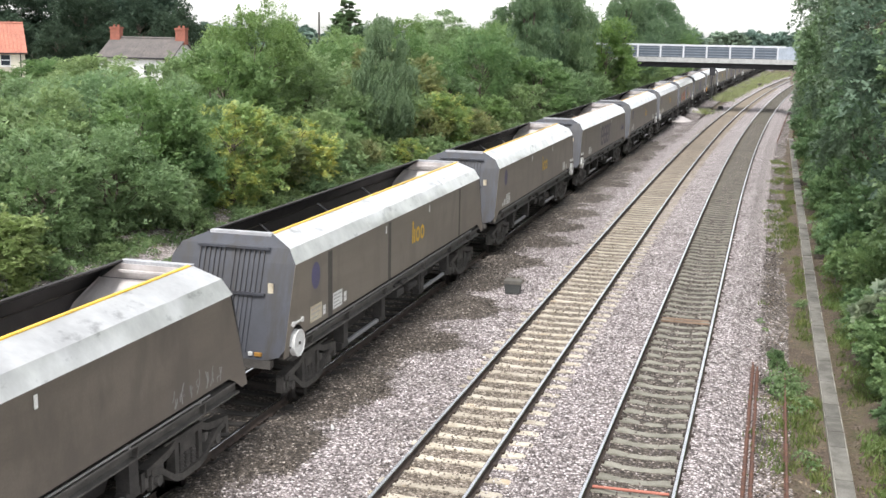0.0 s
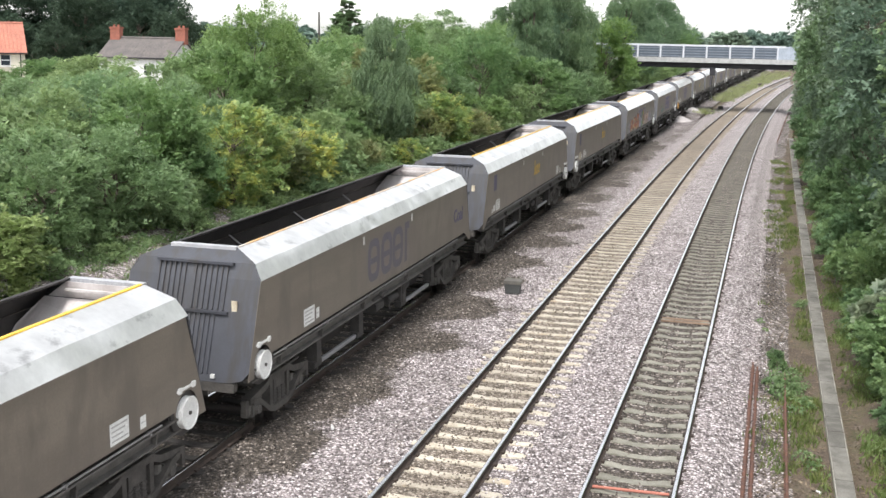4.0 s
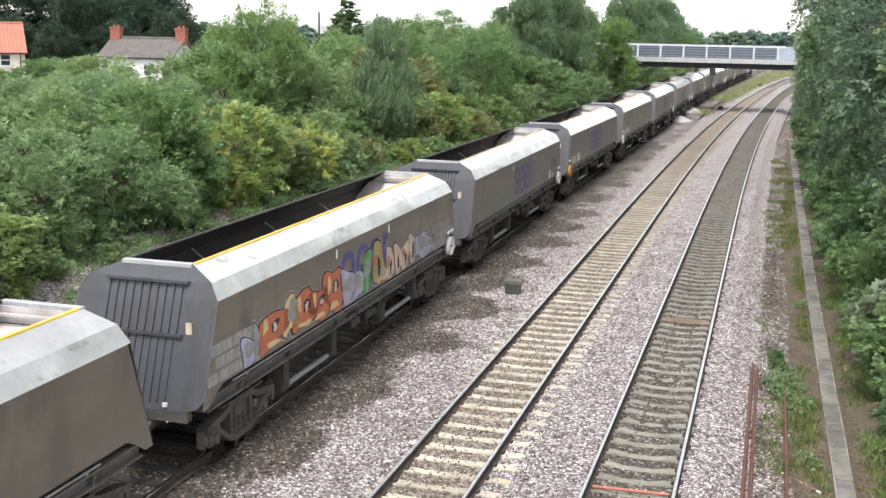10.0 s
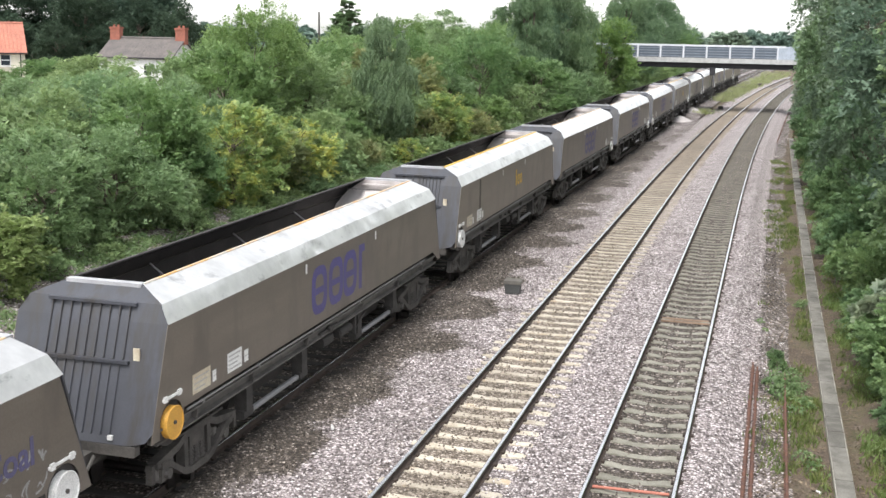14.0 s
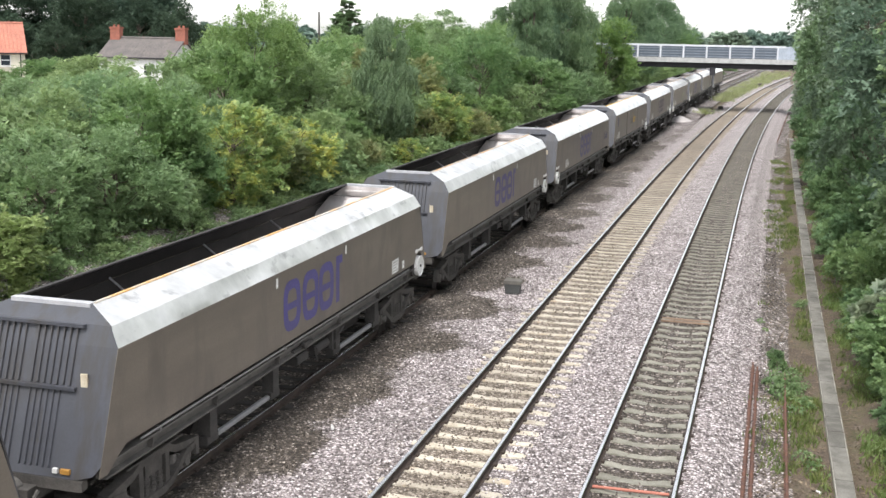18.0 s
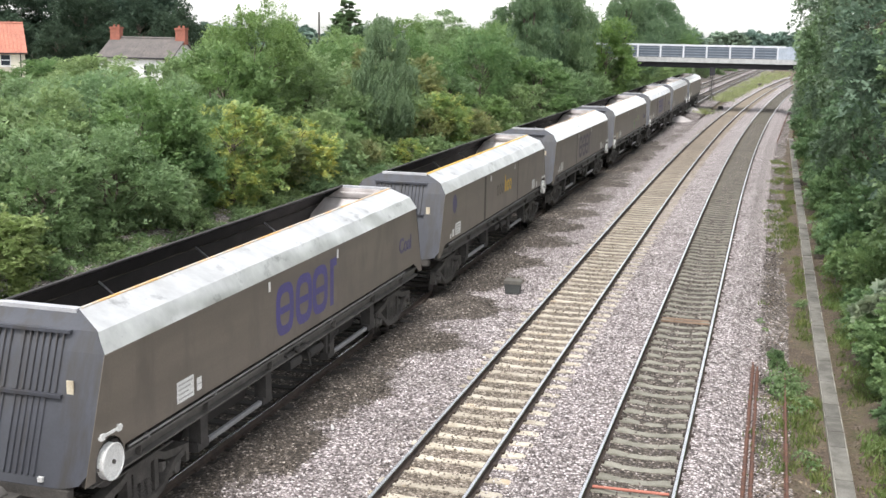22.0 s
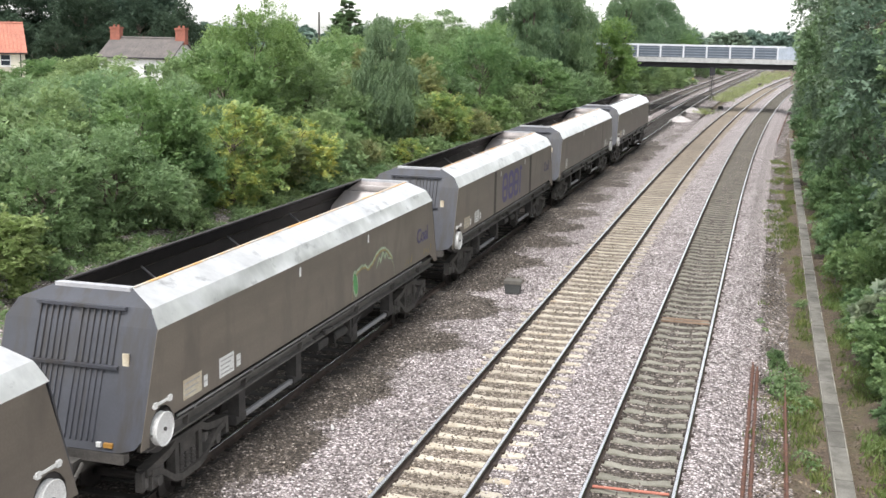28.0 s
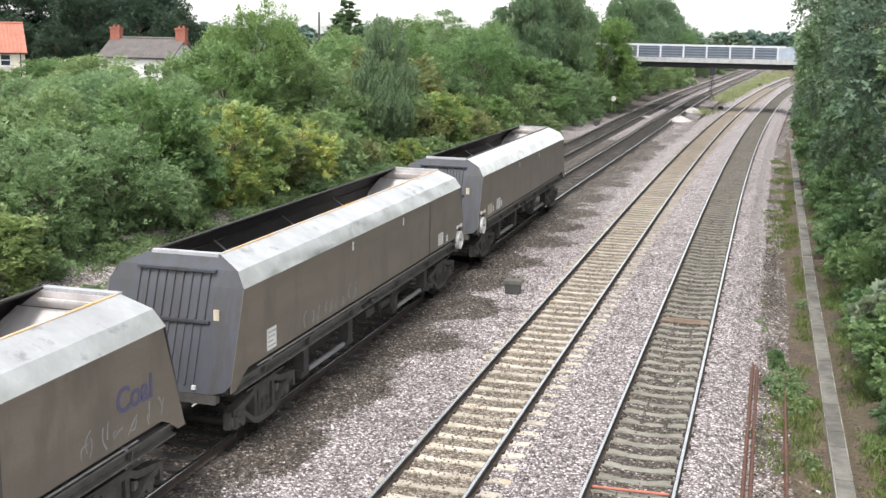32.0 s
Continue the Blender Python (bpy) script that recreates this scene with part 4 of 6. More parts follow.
def scrawl(seed, y0, y1, z0, z1, n, material, w=0.035):
    """Quick spray strokes side by side that cannot be read."""
    def go():
        rng = np.random.default_rng(seed)
        s = Shape()
        cell = (y1 - y0) / n
        for g in range(n):
            c = y0 + (g + 0.5) * cell
            tall = (z1 - z0) * rng.uniform(0.6, 1.0)
            for _ in range(rng.integers(2, 4)):
                a = np.array((c + rng.uniform(-0.40, 0.25) * cell, z0 + rng.uniform(0.0, 0.35) * tall))
                e = np.array((c + rng.uniform(-0.25, 0.42) * cell, z0 + rng.uniform(0.6, 1.0) * tall))
                if rng.random() < 0.4:
                    e[1] = a[1] + rng.uniform(0.0, 0.5) * tall
                bow = rng.uniform(-0.25, 0.25) * cell
                k = 6
                d = (e - a) / (np.linalg.norm(e - a) + 1e-6)
                side = np.array((-d[1], d[0]))
                vs = []
                for i in range(k + 1):
                    q = a + (e - a) * i / k + side * bow * math.sin(math.pi * i / k)
                    h = side * w * 0.5
                    vs += [(HW + 0.0045, q[0] + h[0], q[1] + h[1]), (HW + 0.0045, q[0] - h[0], q[1] - h[1])]
                s.add(vs, [(2 * i, 2 * i + 1, 2 * i + 3, 2 * i + 2) for i in range(k)])
        return s.mesh("spray_scrawl", material)
    return go


def m_outline(material, drop, w):
    """One hand-sprayed line over two humps."""
    def go():
        s = Shape()
        ctl = [(1.12, 1.66), (1.16, 2.07), (1.42, 2.25), (1.73, 2.31), (2.00, 2.27), (2.17, 2.18), (2.50, 2.28), (2.79, 2.42), (3.08, 2.48), (3.33, 2.47), (3.65, 2.32), (3.94, 2.12), (4.15, 1.66)]
        line = []
        for (a, b), (c, d) in zip(ctl, ctl[1:]):
            line += [(a + (c - a) * q / 4, b + (d - b) * q / 4 + 0.012 * math.sin(7 * a + 3 * q)) for q in range(4)]
        vs = []
        for y, z in line:
            vs += [(HW + 0.005 - drop * 0.02, y, z + drop), (HW + 0.005 - drop * 0.02, y + 0.015, z + drop - w)]
        s.add(vs, [(2 * i, 2 * i + 1, 2 * i + 3, 2 * i + 2) for i in range(len(line) - 1)])
        return s.mesh("spray_outline", material)
    return go


def m_leafblob():
    s = Shape()
    k = 16
    for q, slot, x in ((1.0, 1, 0.004), (0.74, 0, 0.007)):
        s.add([(HW + x, 1.33 + q * 0.17 * math.cos(2 * math.pi * i / k) - 0.06 * math.sin(2 * math.pi * i / k), 1.94 + (0.05 + q * 0.28) * math.sin(2 * math.pi * i / k)) for i in range(k)], [tuple(range(k))], slot)
    return s.mesh("spray_fill", [GREENG, PALEGREEN])


def m_crown():
    s = Shape()
    line = [(2.75, 2.05), (2.95, 2.27), (3.05, 2.20), (3.22, 2.40), (3.36, 2.24), (3.5, 2.36), (3.62, 2.14), (3.85, 2.10), (4.08, 1.86), (4.12, 1.62)]
    vs = []
    for i, (y, z) in enumerate(line):
        w = 0.05 + 0.07 * (1 < i < 6)
        vs += [(HW + 0.0055, y, z), (HW + 0.0055, y + 0.02, z - w)]
    s.add(vs, [(2 * i, 2 * i + 1, 2 * i + 3, 2 * i + 2) for i in range(len(line) - 1)])
    return s.mesh("spray_crown", PALEGREEN)


def coal_word(parent, y, material):
    cu = bpy.data.curves.new("coal_lettering", "FONT")
    cu.body, cu.size, cu.extrude, cu.offset = "Coal", 0.54, 0.002, 0.011
    cu.materials.append(material)
    ob = new("coal_lettering", cu)
    ob.parent = parent
    ob.matrix_local = Matrix.Translation((HW + 0.006, y, 2.05)) @ Matrix(((0, 0, 1, 0), (1, 0, 0, 0), (0, 1, 0, 0), (0, 0, 0, 1)))
    return tagged(ob, "faded blue word on the wagon side")


# where the second white marker sits, wagon by wagon
TABS = {2: 2.35, 6: 1.65, 8: 2.35, 12: 1.65, 15: 2.15, 16: 2.1}
FLIP = pose(0, 0, 0, 0, 0, 180)
WAGONS = []


def build_wagon(spec, label):
    w = thing("hopper_wagon", label, "rail wagon", group="coal train")
    for side, m in ((0, Matrix()), (1, FLIP)):
        nn, ff = (bool(spec["near"]), bool(spec["far"])) if side == 0 else (bool(spec["far"]), bool(spec["near"]))
        part("side_sheet", cached(f"side{nn}{ff}", m_side(nn, ff)), w, "dusty brown-grey side sheet", m)
        part("canopy", cached(f"canopy{(len(WAGONS) + 2 * side) % 5}{side}", m_canopy(40 + (len(WAGONS) + 2 * side) % 5, side == 1)), w, "dented bare aluminium canopy", m)
        kind = "plain" if side or not spec["stripe"] else ("fresh" if spec.get("mural") or spec.get("fresh") or any(q[0] == "yellow_mark" for q in spec["marks"]) else "worn")
        part("edge_stripe", cached(f"stripe_{kind}{side}", {"plain": m_stripe("edge_strip", INNER, side == 1), "fresh": m_stripe("edge_stripe", YELLOW, side == 1), "worn": m_stripe("edge_stripe", WORN, side == 1, 0.645, 3.562)}[kind]), w, {"plain": "", "fresh": "yellow edge stripe", "worn": "worn orange edge stripe"}[kind], m)
        part("sole_bar", cached("sill", m_sill), w, "grey longitudinal frame sill", m)
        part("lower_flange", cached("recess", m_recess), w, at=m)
        part("air_pipe", cached("pipe", m_pipe), w, "thin worn grey pipe", m)
        part("brake_gear", cached("valve", m_valve), w, at=m @ pose(0, 0.75, 0))
        for y in (-4.25, -1.65, 1.65, 4.25):
            part("door_strut", cached("strut", m_strut), w, at=m @ pose(0, y, 0))
        for y in (-2.95, 2.95):
            part("door_bar", cached("lowbar", m_lowbar), w, "worn bright steel bar", m @ pose(0, y, 0))
        part("door_gear", cached("gear", m_gear), w, at=m @ pose(0, -0.4, 0))
        for y in (-1.85, TABS.get(len(WAGONS), 1.8)):
            part("marker_tab", cached("tab", m_tab()), w, "small white marker", m @ pose(0, y, 2.86))
        ep = part("end_panel", cached(f"end{side}", lambda: m_end(side == 1)), w, "blue-grey ribbed end panel", m)
        n = spec["ribs"]
        for k in range(n):
            if n == 14 and k == 6:
                continue
            x = -0.74 + 1.42 * k / (n - 1)
            part("rib", cached(f"rib_up{side}", m_rib(2.45, 3.28, side == 1)), ep, at=pose(x, 0, 0))
            if abs(x) < 0.68:
                part("rib", cached(f"rib_low{side}", m_rib(1.32, 2.42, side == 1)), ep, at=pose(x * 0.92, 0, 0))
        part("cross_bar", cached(f"bar_up{side}", m_rail_bar(0.80, 3.31, 0.025, side == 1)), ep)
        part("cross_bar", cached(f"bar_mid{side}", m_rail_bar(0.80, 2.43, 0.025, side == 1)), ep)
        part("top_bar", cached(f"topbar{side}", lambda: m_topbar(side == 1)), ep, "worn pale top bar")
        part("marker_tab", cached("endtab", lambda: Shape().box(0.86, 0.97, -half_len(2.55) - 0.03, -half_len(2.55), 2.45, 2.66).mesh("marker_tab", CREAM)), ep, "cream marker plate")
        part("marker_lamp", cached("lampw", lambda: Shape().box(0.62, 0.70, -half_len(1.30) - 0.05, -half_len(1.30), 1.27, 1.34).mesh("marker_lamp", WHITE)), ep, "small white marker")
        if spec["amber"]:
            part("marker_lamp", cached("lampa", lambda: Shape().box(0.75, 0.90, -half_len(1.30) - 0.05, -half_len(1.30), 1.27, 1.34).mesh("marker_lamp", AMBER)), ep, "amber reflector")
        part("headstock", cached("head", m_headstock), w, at=m)
        part("drawbar", cached("coupler", m_coupler), w, at=m)
        for sx in (-1, 1):
            part("air_hose", cached(f"hose{sx}", m_hose(sx)), w, at=m)
        part("slope_plate", cached(f"slope{side}", lambda: m_slope(side == 0)), w, "scoured pale steel end slope", m)
    part("inner_liner", cached("inner", m_inner), w, "coal-blackened hopper inside")
    part("discharge_chute", cached("chute", m_chute), w)
    for y in (-3.4, 0.2, 3.6):
        part("cross_stay", cached("stay", m_stay), w, at=pose(0, y, 0))
    wheels = []
    for y in (-6.1, 6.1):
        b = part("bogie", cached("bogie", m_bogie), w, "grimy cast bogie frame", pose(0, y, 0))
        for dy in (-1.0, 1.0):
            wheels.append(part("wheelset", cached("wheelset", m_wheelset), b, "dark steel wheels on an axle", pose(0, dy, 0.42)))
            for sx in (-1, 1):
                part("axlebox", cached("axlebox", m_axlebox), b, at=pose(sx * 1.02, dy, 0.46, 0, 0, 0 if sx > 0 else 180))
    # markings on the side that faces the camera
    for end, kind in ((-1, spec["near"]), (1, spec["far"])):
        if kind:
            colour = {"w": WHITE, "y": WHEEL_YELLOW}[kind[0]]
            part("handbrake_wheel", cached(f"disc{kind[0]}", m_disc(colour)), w, "white handbrake wheel" if kind[0] == "w" else "yellow handbrake wheel", pose(0, end * 7.3, 1.43))
            part("handle_bracket", cached("bracket", m_bracket), w, at=pose(0, end * 7.28, 1.86))
    for y, z, ww, h, mm, nl in spec["panels"]:
        part("data_panel", cached(f"panel{ww}{h}{mm.name}", m_panel(ww, h, mm, nl)), w, "white data panel with unreadable lines", pose(0, y, z))
    for name, key, build, lab in spec["marks"]:
        part(name, cached(key, build), w, lab)
    if spec.get("mural"):
        for name, me, lab in mural_parts():
            part(name, me, w, lab)
    if spec["coal"] is not None:
        coal_word(w, spec["coal"], spec["coalmat"])
    WAGONS.append((w, wheels))
    return w


def P(near=True, two=True):
    """Data panels at the near end, or one at the far end."""
    out = []
    if near:
        out.append((-5.08, 1.84, 0.55, 0.36, WHITE, 4))
        out.append((-4.62, 1.80, 0.16, 0.22, WHITE, 1))
        if two:
            out += [(-6.3, 1.83, 0.62, 0.34, CREAM, 3), (-5.85, 1.78, 0.13, 0.2, WHITE, 1)]
    return out


def Pn():
    return [(-5.9, 1.82, 0.58, 0.36, WHITE, 4), (-6.42, 1.76, 0.2, 0.22, WHITE, 1), (-6.7, 1.70, 0.12, 0.12, WHITE, 1)]


def Pf():
    return [(5.3, 1.80, 0.5, 0.34, WHITE, 4), (5.95, 1.72, 0.16, 0.2, WHITE, 1)]


MY = [("yellow_mark" if k < 4 else "grey_mark", f"mark_y{k}", m_yellow(k), "plain yellow painted shape" if k < 4 else "faint worn grey painted shape") for k in range(7)]
MG, MY = MY, MY[:4]     # with and without the worn neighbours
MB = [("blue_mark", f"mark_b{k}", m_blue(k, BLUE), "bold blue painted block") for k in range(4)]
MF = [("blue_mark", f"mark_f{k}", m_blue(k, FADEBLUE), "faded blue painted block") for k in range(4)]
SPOT = ("blue_spot", "spot", m_spot, "faded blue round patch")
SQ = ("blue_patch", "sq", m_spot_square, "faded blue square patch")


def band(y, wd):
    return ("dark_band", f"band{y}{wd}", m_band(y, wd), "dark rubbed band")


def tag(seed, y0, y1, z0, z1, n, material, lab, w=0.035):
    return ("spray_scrawl", f"tag{seed}", scrawl(seed, y0, y1, z0, z1, n, material, w), lab)


SPECS = [
    dict(near="", far="", panels=Pn(), marks=[tag(1, 5.2, 7.0, 1.6, 2.1, 7, PALEGRAF, "pale spray scrawl")], ribs=14, stripe=True, fresh=True, amber=True),
    dict(near="w", far="", panels=P(), marks=[MY, SPOT, band(-5.5, 0.25), band(-1.55, 0.22), band(5.0, 0.16)], ribs=14, stripe=True, amber=True),
    dict(near="", far="w", panels=Pn() + Pf(), marks=[MY, SPOT], ribs=14, stripe=True, amber=True),
    dict(near="w", far="", panels=P(two=False), marks=[MF], ribs=14, stripe=True, amber=False, coal=5.95),
    dict(near="", far="w", panels=Pn() + Pf(), marks=[MY, SQ], ribs=14, stripe=True, amber=True),
    dict(near="w", far="", panels=P(), marks=[MY, SQ], ribs=14, stripe=True, amber=True),
    dict(near="", far="w", panels=[], marks=[MB], mural=True, ribs=10, stripe=True, amber=False),
    dict(near="", far="w", panels=Pf(), marks=[MB, tag(2, -5.0, -2.9, 1.62, 2.22, 4, TEAL, "teal spray scrawl", 0.12), tag(3, -6.8, -5.4, 1.6, 1.9, 6, PALEGRAF, "pale spray scrawl"), tag(4, -3.0, -1.0, 1.6, 1.95, 7, PALEGRAF, "pale spray scrawl"), tag(5, 4.2, 7.0, 1.6, 2.0, 8, PALEGRAF, "pale spray scrawl"), tag(6, -4.6, -3.6, 2.15, 2.36, 4, GREENG, "green spray scrawl", 0.05), tag(11, 2.2, 3.6, 1.6, 2.02, 3, PALEGREEN, "pale green spray scrawl", 0.05), tag(12, 6.0, 7.0, 2.0, 2.3, 3, PALEGRAF, "pale spray scrawl", 0.04)], ribs=14, stripe=True, amber=False, coal=5.7),
    dict(near="y", far="", panels=P(), marks=[MB], ribs=9, stripe=True, amber=False),
    dict(near="w", far="", panels=P(), marks=[MY, band(-5.0, 0.2)], ribs=14, stripe=True, amber=False),
    dict(near="", far="w", panels=Pf(), marks=[MB], ribs=14, stripe=True, amber=True),
    dict(near="", far="w", panels=Pf(), marks=[MB], ribs=14, stripe=True, amber=True),
    dict(near="w", far="", panels=P(two=False), marks=[MB], ribs=14, stripe=True, amber=False, coal=5.95),
    dict(near="", far="w", panels=Pn() + Pf(), marks=[MG, SPOT, band(-2.55, 0.22), band(2.4, 0.1)], ribs=14, stripe=True, amber=False),
    dict(near="", far="w", panels=Pn() + Pf(), marks=[MF, band(-2.2, 0.12)], ribs=14, stripe=True, amber=False),
    dict(near="w", far="", panels=P(), marks=[("spray_outline", "hump_p", m_outline(PALEGREEN, 0.0, 0.07), "pale green looping spray outline"), ("spray_outline", "hump_t", m_outline(TANG, -0.06, 0.05), "yellow looping spray outline"), ("spray_fill", "gblob", m_leafblob, "green spray-painted fill with pale outline"), ("spray_crown", "gcrown", m_crown, "pale green jagged spray outline"), tag(8, 5.0, 5.6, 1.62, 1.95, 3, TANG, "yellow spray scrawl", 0.03), tag(18, 6.6, 7.4, 1.62, 1.9, 4, TANG, "yellow spray scrawl", 0.03)], ribs=14, stripe=True, amber=True, coal=6.0),
    dict(near="w", far="", panels=P(), marks=[MB, band(-2.6, 0.3), band(3.2, 0.35), tag(9, 5.0, 7.4, 1.62, 2.1, 6, PALEGRAF, "pale spray scrawl")], ribs=14, stripe=True, amber=False, coal=5.95),
    dict(near="", far="w", panels=[(-6.2, 1.84, 0.42, 0.42, WHITE, 4)] + Pf(), marks=[tag(10, -4.8, -1.5, 1.6, 2.12, 9, PALEGRAF, "pale looping spray outline", 0.05), band(4.2, 0.1)], ribs=9, stripe=True, amber=False),
    dict(near="w", far="", panels=P(), marks=[], ribs=14, stripe=False, amber=False),
]
for sp in SPECS:
    sp.setdefault("coal", None)
    sp["marks"] = [e for q in sp["marks"] for e in (q if isinstance(q, list) else [q])]
    sp["coalmat"] = SPOTBLUE
    lab = "brown-grey coal hopper wagon with silver canopy"
    nm = [q[0] for q in sp["marks"]]
    if sp.get("mural"):
        lab += " and bright spray-painted mural"
    elif "yellow_mark" in nm:
        lab += " and yellow side mark"
    elif "blue_mark" in nm:
        lab += " and blue side mark"
    elif nm:
        lab += " and spray scrawls"
    build_wagon(sp, lab)

# where the leading top corner of the wagon numbered 0 is along the line, second by second
TRAIN_S = [20.60, 11.31, 2.17, -6.85, -15.81, -24.74, -33.67, -42.64, -51.64, -60.68, -69.76, -78.85, -87.98, -97.11, -106.25, -115.38, -124.47,
           -133.51, -142.49, -151.39, -160.22, -168.97, -177.66, -186.29, -194.87, -203.38, -211.82, -220.18, -228.45, -236.62, -244.67, -252.57, -260.30]


def train_s(t):
    i = min(31, int(t))
    p0, p1, p2, p3 = (TRAIN_S[max(0, min(32, i + k))] for k in (-1, 0, 1, 2))
    if i == 0:
        p0 = 2 * p1 - p2
    if i == 31:
        p3 = 2 * p2 - p1
    u = t - i
    return 1.005 * (p1 + 0.5 * u * (p2 - p0 + u * (2 * p0 - 5 * p1 + 4 * p2 - p3 + u * (3 * (p1 - p2) + p3 - p0))))


def wagon_pose(y):
    a, b = (X2 + bend_left(y - 6.1), y - 6.1), (X2 + bend_left(y + 6.1), y + 6.1)
    return pose((a[0] + b[0]) / 2, y, 0, 0, 0, -math.degrees(math.atan2(b[0] - a[0], b[1] - a[1])))


def motions():
    """The train rolls towards the camera, slowing a little; its wheels turn with it."""
    for i, (w, wheels) in enumerate(WAGONS):
        walk(w, [(float(t), wagon_pose(train_s(t) + PITCH_W * (i - 1) + 6.85)) for t in range(33)])
        for q in wheels:
            base = q.matrix_local.translation.copy()
            rows = []
            for k in range(0, 32 * 15 + 1):
                t = k / 15
                rows.append((t, Matrix.Translation(base) @ pose(0, 0, 0, -math.degrees((train_s(t) - 20.7) / 0.42))))
            walk(q, rows)


# ---------- trackside ----------
def build_trough():
    t = thing("cable_trough", "low concrete cable trough with lids beside the track", "cable trough", kind="structure")
    rng = np.random.default_rng(3)
    me = Shape().box(-0.157, 0.157, -0.447, 0.447, -0.06, 0.0, 0, 0.008).mesh("lid", LID)
    body = Shape()
    y, pts = 13.0, []
    while y < 96:
        x = 1.765 - 0.0047 * (min(y, 36) - 20) + 0.0017 * max(0.0, y - 55)
        part("lid", me, t, at=pose(x + rng.uniform(-0.012, 0.012), y, -0.285 + rng.uniform(-0.012, 0.012), rng.uniform(-0.3, 0.3), rng.uniform(-0.4, 0.4), rng.uniform(-1.0, 1.0) + 0.25))
        body.box(x - 0.172, x - 0.135, y - 0.45, y + 0.45, -0.60, -0.30)
        body.box(x + 0.135, x + 0.172, y - 0.45, y + 0.45, -0.60, -0.30)
        body.box(x - 0.135, x + 0.135, y - 0.45, y + 0.45, -0.60, -0.335)
        y += 0.905
    part("trough_body", body.mesh("trough_body", CONCRETE), t)


build_trough()


def lying_rail(x0, y0, x1, y1, z):
    a = math.degrees(math.atan2(x1 - x0, y1 - y0))
    s = Shape().extrude([(px * 0.62, pz * 0.75 + 0.119) for px, pz in RAIL_PROF], 0, math.hypot(x1 - x0, y1 - y0))
    return thing("old_rail", "rusty old rail lying in the cess", "rail", pose(x0, y0, z, 0, 0, -a), s.mesh("old_rail", OLD_RUST), group="old rails in the cess")


lying_rail(-0.02, 14.0, 0.02, 27.9, -0.36)
lying_rail(0.13, 14.0, 0.13, 27.6, -0.375)
lying_rail(0.74, 14.0, 0.77, 27.4, -0.385)


def build_box(x, y, z, w, d, h, name, label):
    t = thing(name, label, "equipment box", pose(x, y, z, 0, 0, 6))
    part("case", Shape().extrude([(-w * 0.42, 0.0), (w * 0.42, 0.0), (w * 0.5, h * 0.75), (-w * 0.5, h * 0.75)], -d / 2, d / 2).mesh("case", BOXGREY), t)
    part("lid", Shape().box(-w * 0.54, w * 0.54, -d * 0.54, d * 0.54, h * 0.74, h, 0, 0.02).mesh("lid", BOXLID), t, "paler brown-grey lid")
    part("leg", Shape().box(-w * 0.2, w * 0.2, -d * 0.3, d * 0.3, -0.15, 0.02).mesh("leg", BOXGREY), t)
    return t


build_box(-7.22, 32.9, -0.16, 0.50, 0.42, 0.40, "equipment_box", "small dark grey steel box standing on the ballast")
build_box(-14.9, 101.0, -0.3, 0.5, 0.5, 0.6, "equipment_box", "small dark box beside the freight track")
build_box(-5.39, 129.5, -0.3, 0.5, 0.5, 0.5, "equipment_box", "small dark box beside the main track")
build_box(-6.05, 121.1, -0.3, 0.6, 0.5, 0.45, "equipment_box", "small dark box beside the main track")
build_box(-2.09, 196.2, -0.3, 0.6, 0.6, 0.6, "equipment_box", "small dark box beside the main track")
lying_rail(0.65, 91.8, 1.87, 129.5, -0.36)
for x, y, a in ((1.07, 71.9, 20), (1.32, 20.25, 70), (0.73, 30.5, 130)):
    lit = Shape().tube((0, -0.04, 0), (0, 0.05, 0.02), 0.025, 0.018, 8)
    thing("plastic_litter", "pale scrap of plastic litter in the cess", "litter", pose(x, y, -0.40, 0, 0, a), lit.mesh("plastic_litter", WHITE), group="scraps of litter")
# orange rod laid across the grey-sleepered track, and rusty rod further on
rod = Shape().tube((-0.66, -0.02, 0), (0.66, 0.02, 0), 0.028, k=8)
thing("orange_tube", "orange plastic tube lying across the track", "tube", pose(X4, 18.58, -0.12, 0, 0, 1), rod.mesh("orange_tube", ORANGE))
BROWN = mat("faded_brown_wood", (0.30, 0.21, 0.15), (0.20, 0.14, 0.10), 0.9)
for dy in (0.0, 0.30):
    rod = Shape().box(-0.66, 0.66, -0.03, 0.03, -0.03, 0.015, 0, 0.01)
    thing("wooden_board", "faded brown board lying between the rails", "board", pose(X4, 31.0 + dy, -0.15), rod.mesh("wooden_board", BROWN), group="boards between the rails")
lit = Shape().tube((0, -0.05, 0), (0, 0.07, 0.03), 0.035, 0.02, 8)
thing("plastic_bottle", "crumpled white plastic bottle on the ballast", "litter", pose(-7.95, 19.85, -0.13, 0, 0, 30), lit.mesh("plastic_bottle", WHITE))


# ---------- bridge over the line ----------
BRIDGE_SLAT = mat("grey_blue_slat", (0.24, 0.28, 0.33), (0.19, 0.22, 0.26), 0.6)
BRIDGE_END = mat("pale_blue_grey_panel", (0.40, 0.45, 0.52), (0.33, 0.37, 0.43), 0.6)

